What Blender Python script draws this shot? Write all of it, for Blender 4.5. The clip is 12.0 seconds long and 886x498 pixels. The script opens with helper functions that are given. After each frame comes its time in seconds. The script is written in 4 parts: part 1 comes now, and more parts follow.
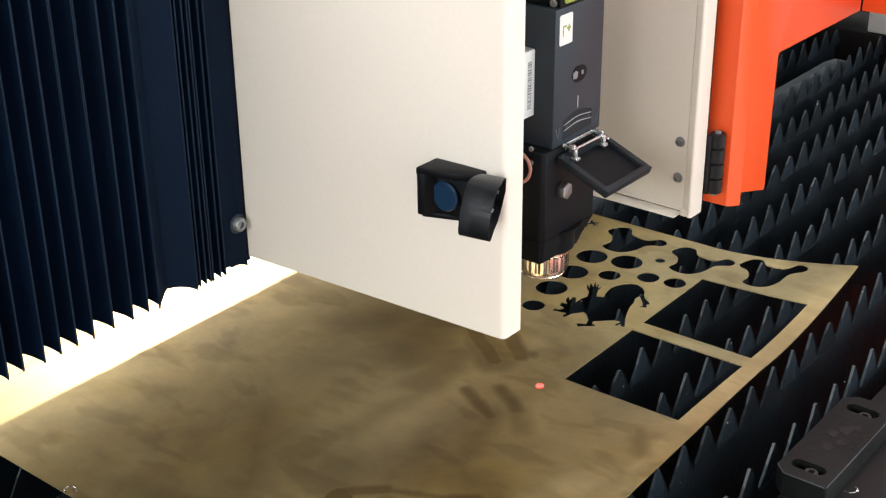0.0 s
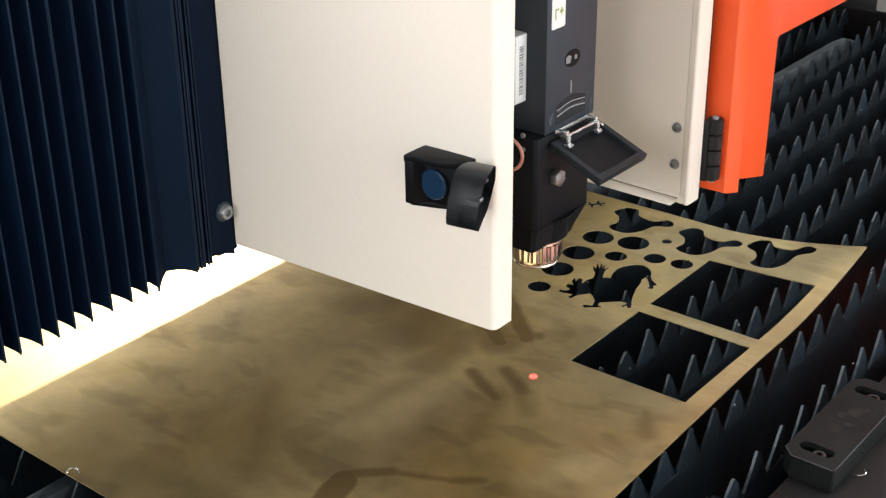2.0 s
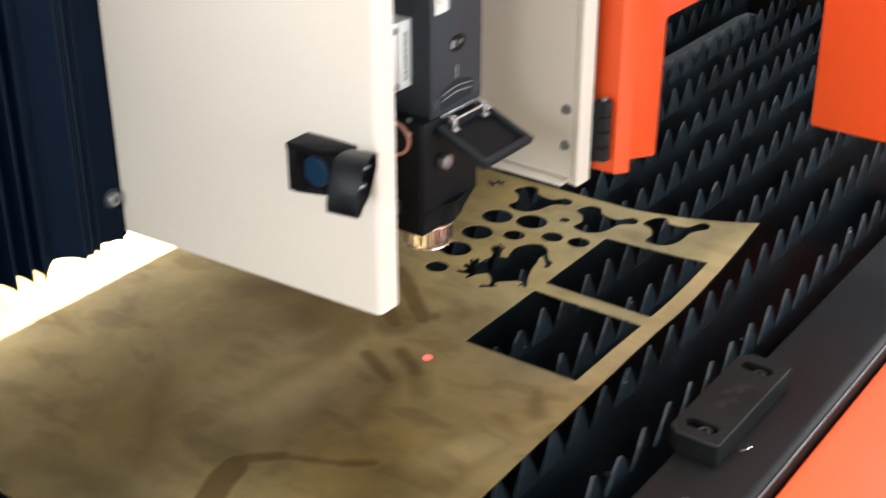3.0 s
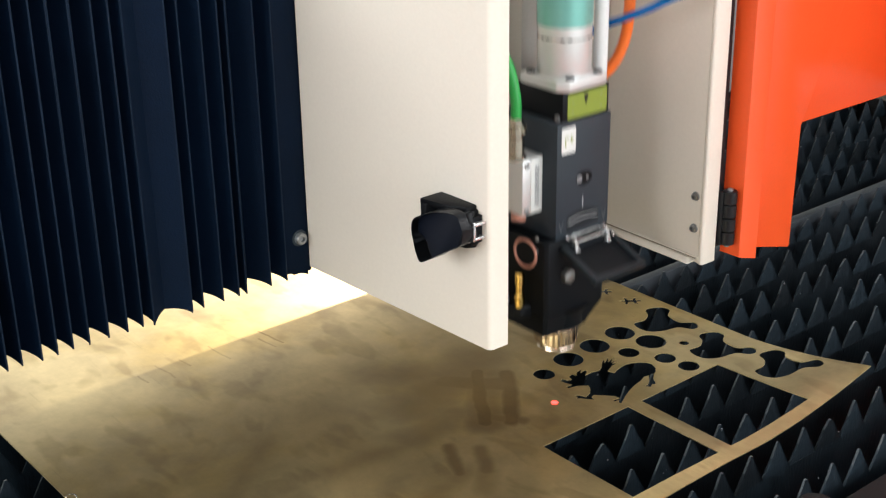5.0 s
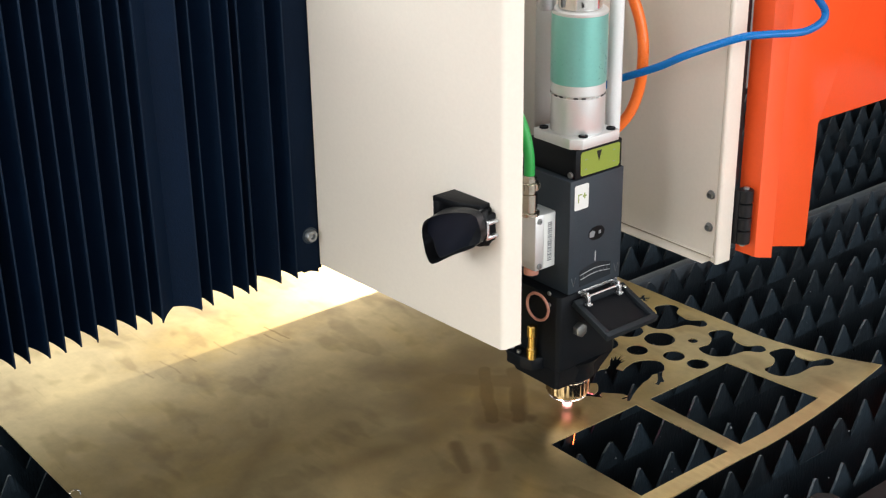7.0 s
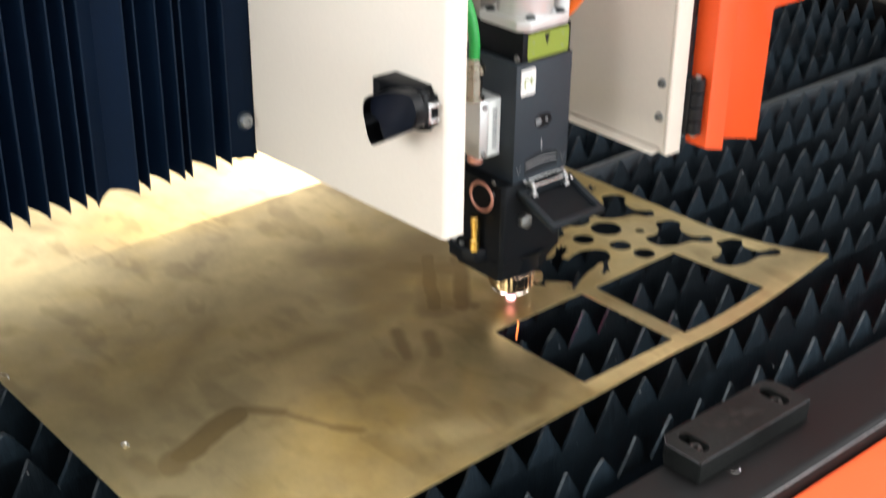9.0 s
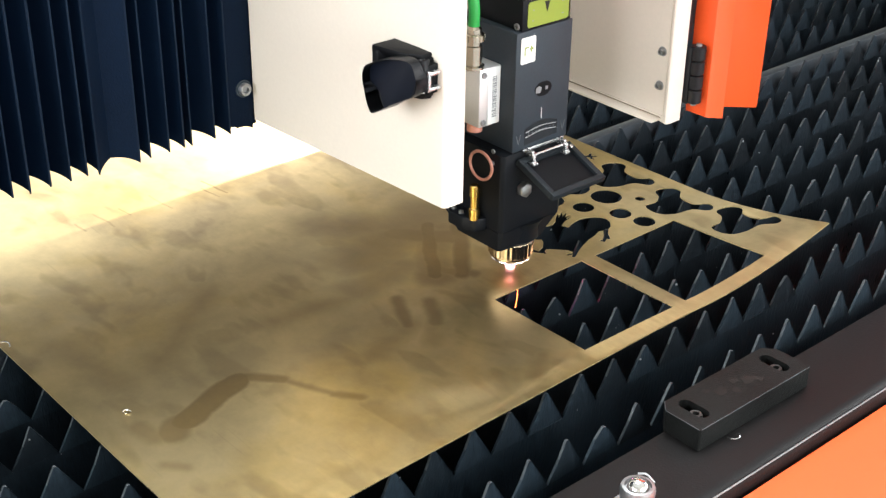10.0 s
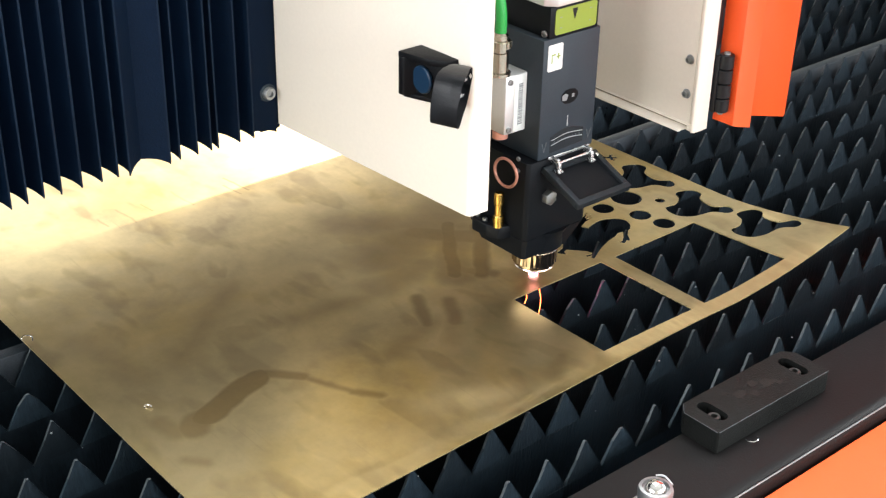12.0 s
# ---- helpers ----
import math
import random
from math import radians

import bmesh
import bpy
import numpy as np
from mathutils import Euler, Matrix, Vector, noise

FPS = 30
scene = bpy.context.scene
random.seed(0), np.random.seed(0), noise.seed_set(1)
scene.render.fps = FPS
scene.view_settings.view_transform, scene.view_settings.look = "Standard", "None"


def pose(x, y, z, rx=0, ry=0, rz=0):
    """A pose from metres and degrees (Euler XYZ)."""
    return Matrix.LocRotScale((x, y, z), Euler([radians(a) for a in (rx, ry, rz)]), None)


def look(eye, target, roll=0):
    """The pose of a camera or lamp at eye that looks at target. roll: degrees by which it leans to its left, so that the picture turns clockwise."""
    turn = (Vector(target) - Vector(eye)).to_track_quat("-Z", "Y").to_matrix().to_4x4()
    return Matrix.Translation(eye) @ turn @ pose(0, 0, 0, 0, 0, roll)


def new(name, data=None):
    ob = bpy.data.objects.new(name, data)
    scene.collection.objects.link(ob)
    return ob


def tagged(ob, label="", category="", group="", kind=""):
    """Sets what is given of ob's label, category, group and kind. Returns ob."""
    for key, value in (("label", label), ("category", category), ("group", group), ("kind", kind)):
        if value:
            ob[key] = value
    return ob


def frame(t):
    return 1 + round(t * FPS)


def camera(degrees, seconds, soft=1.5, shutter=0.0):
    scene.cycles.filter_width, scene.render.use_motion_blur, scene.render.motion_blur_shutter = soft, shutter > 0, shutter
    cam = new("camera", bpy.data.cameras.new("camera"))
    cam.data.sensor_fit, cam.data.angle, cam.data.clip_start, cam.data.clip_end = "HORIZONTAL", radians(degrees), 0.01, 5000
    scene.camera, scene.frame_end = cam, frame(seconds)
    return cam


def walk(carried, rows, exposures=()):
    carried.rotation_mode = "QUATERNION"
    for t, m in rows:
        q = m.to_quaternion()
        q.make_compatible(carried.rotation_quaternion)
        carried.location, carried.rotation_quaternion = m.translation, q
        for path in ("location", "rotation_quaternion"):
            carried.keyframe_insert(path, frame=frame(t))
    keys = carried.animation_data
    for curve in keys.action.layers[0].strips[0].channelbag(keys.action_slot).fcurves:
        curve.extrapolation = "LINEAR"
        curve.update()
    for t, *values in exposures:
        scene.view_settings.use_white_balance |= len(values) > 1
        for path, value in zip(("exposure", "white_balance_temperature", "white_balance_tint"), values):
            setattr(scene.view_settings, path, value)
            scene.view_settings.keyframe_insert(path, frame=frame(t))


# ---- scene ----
# ---------------------------------------------------------------- camera
cam = camera(36.33, 12.0, soft=1.25, shutter=1.0)


def held(x, y, z, tilt, yaw, roll):
    return pose(x, y, z, tilt, 0, yaw) @ pose(0, 0, 0, 0, 0, roll)


walk(cam, [
    (0.0, held(0.4909, -0.7524, 0.5343, 64.69, 38.99, -0.64)),
    (0.5, held(0.4850, -0.7455, 0.5316, 64.53, 39.07, -0.75)),
    (1.0, held(0.4842, -0.7456, 0.5293, 64.35, 38.94, -0.60)),
    (1.5, held(0.4857, -0.7436, 0.5262, 64.06, 38.99, -0.76)),
    (2.0, held(0.4862, -0.7464, 0.5301, 63.90, 39.25, -0.74)),
    (2.5, held(0.4920, -0.7419, 0.5321, 64.01, 39.73, -0.85)),
    (3.0, held(0.5101, -0.7280, 0.5416, 62.54, 36.07, 0.01)),
    (3.2, held(0.5575, -0.7161, 0.5523, 64.91, 41.44, -0.36)),
    (4.8, held(0.6750, -0.6555, 0.5740, 66.90, 50.55, -0.60)),
    (5.0, held(0.6854, -0.6563, 0.5767, 67.02, 50.99, -0.94)),
    (5.5, held(0.6814, -0.6524, 0.5736, 66.98, 51.17, -0.86)),
    (6.0, held(0.6821, -0.6515, 0.5715, 66.94, 51.55, -1.00)),
    (6.5, held(0.6785, -0.6514, 0.5726, 66.86, 51.32, -0.82)),
    (8.3, held(0.6816, -0.6505, 0.5725, 66.93, 51.44, -0.82)),
    (8.5, held(0.6800, -0.6430, 0.5662, 66.02, 50.85, -0.31)),
    (9.0, held(0.6668, -0.6356, 0.5440, 62.90, 48.91, 0.75)),
    (9.5, held(0.6607, -0.6304, 0.5362, 61.44, 48.61, 0.93)),
    (10.0, held(0.6662, -0.6381, 0.5408, 61.71, 48.77, 0.83)),
    (10.5, held(0.6631, -0.6375, 0.5429, 61.69, 49.02, 0.94)),
    (11.0, held(0.6660, -0.6379, 0.5435, 61.62, 49.26, 0.78)),
    (11.5, held(0.6671, -0.6392, 0.5423, 61.66, 49.40, 0.78)),
    (12.0, held(0.6663, -0.6424, 0.5439, 61.60, 49.55, 1.14)),
], exposures=[(0.0, -0.25), (3.2, -0.24), (4.8, -0.39), (8.5, -0.41), (9.0, -0.10), (9.5, 0.16), (11.0, 0.24), (12.0, 0.19)])

# ---------------------------------------------------------------- light
SUN_FROM = Vector((-0.70, 0.58, 0.42)).normalized()
world = bpy.data.worlds.new("daylight")
scene.world = world
world.use_nodes = True
wn = world.node_tree.nodes
sky = wn.new("ShaderNodeTexSky")
sky.sky_type, sky.sun_disc = "NISHITA", False
sky.sun_elevation = math.asin(SUN_FROM.z)
sky.sun_rotation = math.atan2(SUN_FROM.x, SUN_FROM.y)
wn["Background"].inputs["Strength"].default_value = 0.12
world.node_tree.links.new(sky.outputs[0], wn["Background"].inputs["Color"])

sun = new("sun", bpy.data.lights.new("sun", "SUN"))
sun.data.energy, sun.data.angle, sun.data.color = 1.65, radians(0.6), (1.0, 0.89, 0.70)
sun.matrix_world = look(SUN_FROM * 20, (0, 0, 0))


def opening_fill(name, eye, target, width, height, watts, colour=(0.96, 0.98, 1.0)):
    lamp = new(name, bpy.data.lights.new(name, "AREA"))
    lamp.data.shape, lamp.data.size, lamp.data.size_y = "RECTANGLE", width, height
    lamp.data.energy, lamp.data.color = watts, colour
    lamp.matrix_world = look(eye, target)
    return lamp


# added area lamps in openings of the made-up hall: east door, window bands, skylight
opening_fill("roller_door_daylight", (5.9, 0.6, 1.6), (0, 0.6, 1.2), 5.0, 3.6, 360)
opening_fill("near_window_daylight", (-0.5, -5.9, 2.2), (-0.5, 0, 1.6), 6.0, 1.6, 420)
opening_fill("skylight_daylight", (-1.6, 1.2, 6.15), (-1.6, 1.2, 0), 4.0, 3.0, 520)
opening_fill("end_window_daylight", (3.3, 7.85, 2.2), (1.2, 0, 0.4), 3.8, 2.8, 560)
opening_fill("far_window_daylight", (-5.9, 3.0, 2.0), (0, 3.0, 1.8), 5.0, 2.4, 60)


# ---------------------------------------------------------------- materials
def material(name, colour, rough=0.5, metal=0.0, grain=40.0, vary=0.12, rough_vary=0.08, bump=0.0, fine=None, stretch=(1, 1, 1), coat=0.0, island=0.0, gloss=0.5):
    """Painted, plastic or metal surface with broad stains, fine grain and a little relief."""
    m = bpy.data.materials.new(name)
    m.use_nodes = True
    nt, n = m.node_tree, m.node_tree.nodes
    bsdf = n["Principled BSDF"]
    bsdf.inputs["Metallic"].default_value = metal
    bsdf.inputs["Specular IOR Level"].default_value = gloss
    bsdf.inputs["Coat Weight"].default_value = coat
    co, mp = n.new("ShaderNodeTexCoord"), n.new("ShaderNodeMapping")
    mp.inputs["Scale"].default_value = stretch
    nt.links.new(co.outputs["Object"], mp.inputs["Vector"])
    broad, tiny = n.new("ShaderNodeTexNoise"), n.new("ShaderNodeTexNoise")
    broad.inputs["Scale"].default_value, broad.inputs["Detail"].default_value = grain / 6, 4
    tiny.inputs["Scale"].default_value, tiny.inputs["Detail"].default_value = fine or grain * 12, 6
    for t in (broad, tiny):
        nt.links.new(mp.outputs[0], t.inputs["Vector"])
    mixed = n.new("ShaderNodeMath")
    mixed.operation = "ADD"
    nt.links.new(broad.outputs["Fac"], mixed.inputs[0])
    nt.links.new(tiny.outputs["Fac"], mixed.inputs[1])
    tone = n.new("ShaderNodeMapRange")
    tone.inputs["From Min"].default_value, tone.inputs["From Max"].default_value = 0.6, 1.4
    tone.inputs["To Min"].default_value, tone.inputs["To Max"].default_value = 1 - vary, 1 + vary
    nt.links.new(mixed.outputs[0], tone.inputs["Value"])
    scaled = n.new("ShaderNodeVectorMath")
    scaled.operation = "SCALE"
    scaled.inputs[0].default_value = colour
    nt.links.new(tone.outputs[0], scaled.inputs["Scale"])
    out = scaled.outputs[0]
    if island:
        info, rnd = n.new("ShaderNodeObjectInfo"), n.new("ShaderNodeMapRange")
        rnd.inputs["To Min"].default_value, rnd.inputs["To Max"].default_value = 1 - island, 1 + island
        nt.links.new(info.outputs["Random"], rnd.inputs["Value"])
        again = n.new("ShaderNodeVectorMath")
        again.operation = "SCALE"
        nt.links.new(out, again.inputs[0])
        nt.links.new(rnd.outputs[0], again.inputs["Scale"])
        out = again.outputs[0]
    nt.links.new(out, bsdf.inputs["Base Color"])
    dull = n.new("ShaderNodeMapRange")
    dull.inputs["From Min"].default_value, dull.inputs["From Max"].default_value = 0.6, 1.4
    dull.inputs["To Min"].default_value, dull.inputs["To Max"].default_value = max(0.03, rough - rough_vary), rough + rough_vary
    nt.links.new(mixed.outputs[0], dull.inputs["Value"])
    nt.links.new(dull.outputs[0], bsdf.inputs["Roughness"])
    if bump:
        b = n.new("ShaderNodeBump")
        b.inputs["Strength"].default_value, b.inputs["Distance"].default_value = bump, 0.0006
        nt.links.new(tiny.outputs["Fac"], b.inputs["Height"])
        nt.links.new(b.outputs[0], bsdf.inputs["Normal"])
    return m


def glow(name, colour, strength):
    m = bpy.data.materials.new(name)
    m.use_nodes = True
    bsdf = m.node_tree.nodes["Principled BSDF"]
    bsdf.inputs["Base Color"].default_value = (0, 0, 0, 1)
    bsdf.inputs["Emission Color"].default_value = (*colour, 1)
    bsdf.inputs["Emission Strength"].default_value = strength
    return m


WHITE = material("cream_powder_coat", (0.80, 0.73, 0.64), 0.42, 0, 30, 0.03, 0.05, 0.12)
ORANGE = material("orange_powder_coat", (0.84, 0.095, 0.018), 0.38, 0, 30, 0.04, 0.05, 0.12)
FABRIC = material("navy_coated_fabric", (0.0016, 0.0070, 0.0195), 0.62, 0, 60, 0.3, 0.08, 0.35, island=0.2, gloss=0.08)
CREASE = material("lighter_fabric_crease", (0.0042, 0.0125, 0.028), 0.6, 0, 60, 0.4, 0.08, 0.2, gloss=0.15)
BLACK = material("black_plastic", (0.005, 0.0055, 0.007), 0.42, 0, 60, 0.2, 0.08, 0.15, gloss=0.3)
BLACK_METAL = material("black_anodised_aluminium", (0.0055, 0.0068, 0.0090), 0.45, 0.0, 50, 0.2, 0.08, 0.1, gloss=0.14)
MATT_BLACK = material("matt_black_plastic", (0.0035, 0.004, 0.0052), 0.5, 0, 60, 0.2, 0.08, 0.15, gloss=0.13)
LEVER_BLACK = material("satin_black_plastic", (0.0070, 0.0080, 0.0100), 0.40, 0, 60, 0.25, 0.08, 0.2, gloss=0.24)
FAINT_INK = material("faint_engraving", (0.11, 0.12, 0.13), 0.45, 0, 90, 0.2, 0.05)
# darker, bluer copy of the lever black: shade painted into its hollow
LEVER_HOLLOW = material("shaded_hollow_plastic", (0.0020, 0.0040, 0.0105), 0.45, 0, 60, 0.2, 0.08, 0.1, gloss=0.2)
FLAP_GREY = material("dark_flap_plastic", (0.014, 0.018, 0.022), 0.5, 0, 60, 0.2, 0.08, 0.15, gloss=0.2)
GREY_METAL = material("dark_grey_anodised_aluminium", (0.025, 0.035, 0.046), 0.46, 0.0, 50, 0.16, 0.06, 0.1, gloss=0.3)
ALU = material("brushed_aluminium", (0.70, 0.71, 0.71), 0.36, 0.6, 80, 0.05, 0.08, 0.1)
CHROME = material("polished_steel", (0.75, 0.74, 0.72), 0.16, 1.0, 80, 0.05, 0.06)
GOLD = material("gilded_copper_nut", (0.80, 0.69, 0.59), 0.17, 1.0, 80, 0.08, 0.08)
NICKEL = material("nickel_plug", (0.50, 0.46, 0.38), 0.22, 1.0, 80, 0.08, 0.06)
WIRE = material("pale_zinc_wire", (0.66, 0.67, 0.68), 0.27, 0.9, 80, 0.05, 0.05)
BRASS = material("brass_fitting", (0.85, 0.58, 0.18), 0.25, 1.0, 80, 0.08, 0.08)
COPPER = material("rose_hose_ring", (0.55, 0.25, 0.19), 0.35, 0.3, 80, 0.08, 0.08)
TEAL = material("teal_sleeve", (0.20, 0.50, 0.45), 0.30, 0.45, 40, 0.06, 0.06)
LIME = material("lime_label", (0.23, 0.30, 0.035), 0.45, 0, 60, 0.06, 0.05)
LABEL = material("white_sticker", (0.74, 0.76, 0.74), 0.4, 0, 60, 0.05, 0.05)
GRIME = material("brown_grime", (0.30, 0.24, 0.18), 0.7, 0, 200, 0.6, 0.1, 0.3)
INK = material("grey_print_and_glint", (0.22, 0.23, 0.24), 0.5, 0, 60, 0.05, 0.05)
PALE_INK = material("pale_engraving_and_reflection", (0.45, 0.47, 0.48), 0.45, 0, 90, 0.15, 0.05)
BLUE_DISC = material("dull_blue_disc", (0.003, 0.024, 0.060), 0.40, 0, 60, 0.1, 0.05)
SLAT = material("scorched_steel", (0.0090, 0.0160, 0.0225), 0.42, 0.2, 90, 0.75, 0.16, 0.8, fine=500, stretch=(1, 1, 0.3), island=0.5, gloss=0.42)
BAR = material("dusty_steel_bar", (0.019, 0.026, 0.033), 0.45, 0.1, 60, 0.6, 0.14, 0.4, gloss=0.4)
BRIGHT_EDGE = material("bright_steel_edge", (0.052, 0.061, 0.069), 0.45, 0.3, 120, 0.5, 0.12, 0.3)
# tone of the unseen beam, set to brighten what the sheet reflects
BEAM_PAINT = material("unseen_beam_grey", (0.19, 0.185, 0.175), 0.5, 0, 30, 0.1, 0.06, 0.1)
FRAME_PAINT = material("brown_black_machine_paint", (0.0072, 0.0068, 0.0068), 0.46, 0, 40, 0.45, 0.14, 0.3, gloss=0.13)
BLOCK = material("blackened_steel_block", (0.0068, 0.0073, 0.0070), 0.46, 0.0, 70, 0.9, 0.16, 0.7, gloss=0.11)
RUBBED = material("rubbed_rusty_patch", (0.0165, 0.0140, 0.0125), 0.55, 0.0, 160, 0.9, 0.12, 0.5, gloss=0.12)
BOLT = material("blackened_bolt", (0.06, 0.06, 0.058), 0.4, 0.5, 90, 0.3, 0.1, 0.2)
STEEL = material("dull_steel", (0.33, 0.34, 0.345), 0.42, 0.9, 70, 0.2, 0.12, 0.2)
BLUE_HOSE = material("blue_air_hose", (0.0, 0.135, 0.44), 0.25, 0, 60, 0.05, 0.05, gloss=0.3)
ORANGE_HOSE = material("orange_hose", (0.9, 0.17, 0.02), 0.3, 0, 60, 0.05, 0.05)
GREEN_CABLE = material("green_cable", (0.02, 0.33, 0.06), 0.45, 0, 60, 0.08, 0.05)
CLEAR_HOSE = material("milky_hose", (0.80, 0.80, 0.80), 0.25, 0, 60, 0.04, 0.05)
PLATE_GREY = material("grey_mounting_plate", (0.46, 0.45, 0.43), 0.5, 0.1, 40, 0.06, 0.06)
PALE_GREY = material("pale_grey_paint", (0.66, 0.68, 0.66), 0.5, 0, 30, 0.08, 0.06, 0.1)
PLASTER = material("pale_hall_wall", (0.62, 0.62, 0.6), 0.8, 0, 4, 0.08, 0.05)
CONCRETE = material("concrete_floor", (0.3, 0.3, 0.29), 0.7, 0, 6, 0.2, 0.1, 0.2)
DARK_PIT = material("near_black_tray", (0.007, 0.007, 0.008), 0.85, 0, 30, 0.3, 0.05)
RED_SPOT = glow("red_pilot_light", (1.0, 0.06, 0.05), 6.0)
HOT = glow("cutting_flame", (1.0, 0.46, 0.80), 9.0)
UNDER = glow("glow_below_the_cut", (1.0, 0.10, 0.34), 130.0)
SPARK = glow("hot_spark", (1.0, 0.20, 0.05), 7.0)


def brass_sheet():
    """Used sheet brass: tarnish clouds, rolling grain, handling smears, finger marks and a painted-in dark reflection.
    """
    m = material("tarnished_brass_sheet", (1, 1, 1), 0.4, 1.0, 40)
    nt, n = m.node_tree, m.node_tree.nodes
    bsdf = n["Principled BSDF"]
    co = n.new("ShaderNodeTexCoord")
    where = co.outputs["Object"]

    def node(kind, **inputs):
        made = n.new(kind)
        for key, value in inputs.items():
            made.inputs[key].default_value = value
        return made

    def math_node(op, a, b=None):
        made = n.new("ShaderNodeMath")
        made.operation = op
        for k, v in enumerate((a, b)):
            if v is None:
                continue
            if isinstance(v, (int, float)):
                made.inputs[k].default_value = v
            else:
                nt.links.new(v, made.inputs[k])
        return made.outputs[0]

    def spread(value, a, b, c, d, smooth=False):
        made = n.new("ShaderNodeMapRange")
        if smooth:
            made.interpolation_type = "SMOOTHSTEP"
        for key, v in (("From Min", a), ("From Max", b), ("To Min", c), ("To Max", d)):
            made.inputs[key].default_value = v
        nt.links.new(value, made.inputs["Value"])
        return made.outputs[0]

    wob = node("ShaderNodeTexNoise", Scale=28.0, Detail=3.0)
    nt.links.new(where, wob.inputs["Vector"])
    shift = n.new("ShaderNodeVectorMath")
    shift.operation = "MULTIPLY_ADD"
    nt.links.new(wob.outputs["Color"], shift.inputs[0])
    shift.inputs[1].default_value, shift.inputs[2].default_value = (0.009, 0.009, 0), (-0.0045, -0.0045, 0)
    bent = n.new("ShaderNodeVectorMath")
    nt.links.new(where, bent.inputs[0])
    nt.links.new(shift.outputs[0], bent.inputs[1])

    def stroke_mask(a, b, r, soft=0.003):
        """A soft-edged stroke from a to b, r wide."""
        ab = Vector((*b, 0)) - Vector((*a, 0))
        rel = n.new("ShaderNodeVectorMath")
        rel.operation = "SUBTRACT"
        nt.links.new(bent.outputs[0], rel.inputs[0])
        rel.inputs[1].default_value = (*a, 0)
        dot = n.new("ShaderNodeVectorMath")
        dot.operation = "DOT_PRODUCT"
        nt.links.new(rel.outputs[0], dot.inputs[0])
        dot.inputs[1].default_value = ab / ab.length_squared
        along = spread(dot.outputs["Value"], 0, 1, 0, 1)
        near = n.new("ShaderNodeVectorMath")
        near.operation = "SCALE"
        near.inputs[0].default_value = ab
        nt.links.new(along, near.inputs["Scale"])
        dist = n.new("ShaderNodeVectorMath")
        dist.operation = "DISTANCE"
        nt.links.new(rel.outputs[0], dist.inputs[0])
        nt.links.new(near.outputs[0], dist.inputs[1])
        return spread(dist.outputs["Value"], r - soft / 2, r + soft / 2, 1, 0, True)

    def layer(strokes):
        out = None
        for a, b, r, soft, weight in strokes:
            one = math_node("MULTIPLY", stroke_mask(a, b, r, soft), weight)
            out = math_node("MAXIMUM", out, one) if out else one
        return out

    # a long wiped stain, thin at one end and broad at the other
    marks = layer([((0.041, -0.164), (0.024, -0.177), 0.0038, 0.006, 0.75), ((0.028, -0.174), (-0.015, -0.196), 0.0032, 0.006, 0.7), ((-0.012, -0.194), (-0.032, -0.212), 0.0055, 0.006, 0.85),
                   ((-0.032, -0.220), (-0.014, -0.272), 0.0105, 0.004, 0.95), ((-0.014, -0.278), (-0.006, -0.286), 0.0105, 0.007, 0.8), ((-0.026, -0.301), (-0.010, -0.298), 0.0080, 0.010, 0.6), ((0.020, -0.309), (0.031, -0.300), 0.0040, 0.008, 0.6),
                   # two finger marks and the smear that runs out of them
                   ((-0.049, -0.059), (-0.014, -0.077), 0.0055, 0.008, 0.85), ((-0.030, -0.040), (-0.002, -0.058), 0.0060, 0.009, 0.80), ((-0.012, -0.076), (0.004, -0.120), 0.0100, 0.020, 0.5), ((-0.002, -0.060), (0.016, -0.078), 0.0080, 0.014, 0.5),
                   # hand-sized dull patches; the broad soft ones also paint in the carriage's dark reflection
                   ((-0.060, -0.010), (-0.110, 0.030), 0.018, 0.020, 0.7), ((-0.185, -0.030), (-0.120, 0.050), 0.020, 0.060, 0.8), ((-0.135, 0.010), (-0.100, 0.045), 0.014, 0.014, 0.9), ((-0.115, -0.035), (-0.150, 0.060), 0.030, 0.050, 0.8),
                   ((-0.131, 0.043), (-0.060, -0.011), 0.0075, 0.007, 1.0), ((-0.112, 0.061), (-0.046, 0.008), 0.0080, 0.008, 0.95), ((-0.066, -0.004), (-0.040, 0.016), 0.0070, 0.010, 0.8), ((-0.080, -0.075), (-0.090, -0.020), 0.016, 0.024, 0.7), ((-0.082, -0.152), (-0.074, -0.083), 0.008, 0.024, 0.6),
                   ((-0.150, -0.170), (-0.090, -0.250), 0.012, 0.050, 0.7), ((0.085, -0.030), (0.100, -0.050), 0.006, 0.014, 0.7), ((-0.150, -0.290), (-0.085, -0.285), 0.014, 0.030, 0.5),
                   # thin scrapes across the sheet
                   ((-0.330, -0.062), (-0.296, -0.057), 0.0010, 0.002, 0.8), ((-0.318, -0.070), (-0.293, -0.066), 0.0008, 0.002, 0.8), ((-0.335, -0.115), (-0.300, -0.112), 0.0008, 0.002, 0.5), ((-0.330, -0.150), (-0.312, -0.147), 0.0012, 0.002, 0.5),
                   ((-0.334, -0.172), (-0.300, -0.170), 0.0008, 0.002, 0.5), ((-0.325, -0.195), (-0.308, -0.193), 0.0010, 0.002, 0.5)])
    # edge strip and one patch rubbed dull and pale by handling
    rubs = layer([((0.104, 0.010), (0.106, 0.270), 0.010, 0.014, 1.0), ((0.080, 0.272), (0.020, 0.268), 0.006, 0.014, 0.7), ((0.068, -0.146), (0.094, -0.096), 0.010, 0.024, 0.30), ((0.110, -0.270), (0.106, -0.020), 0.005, 0.012, 0.25)])

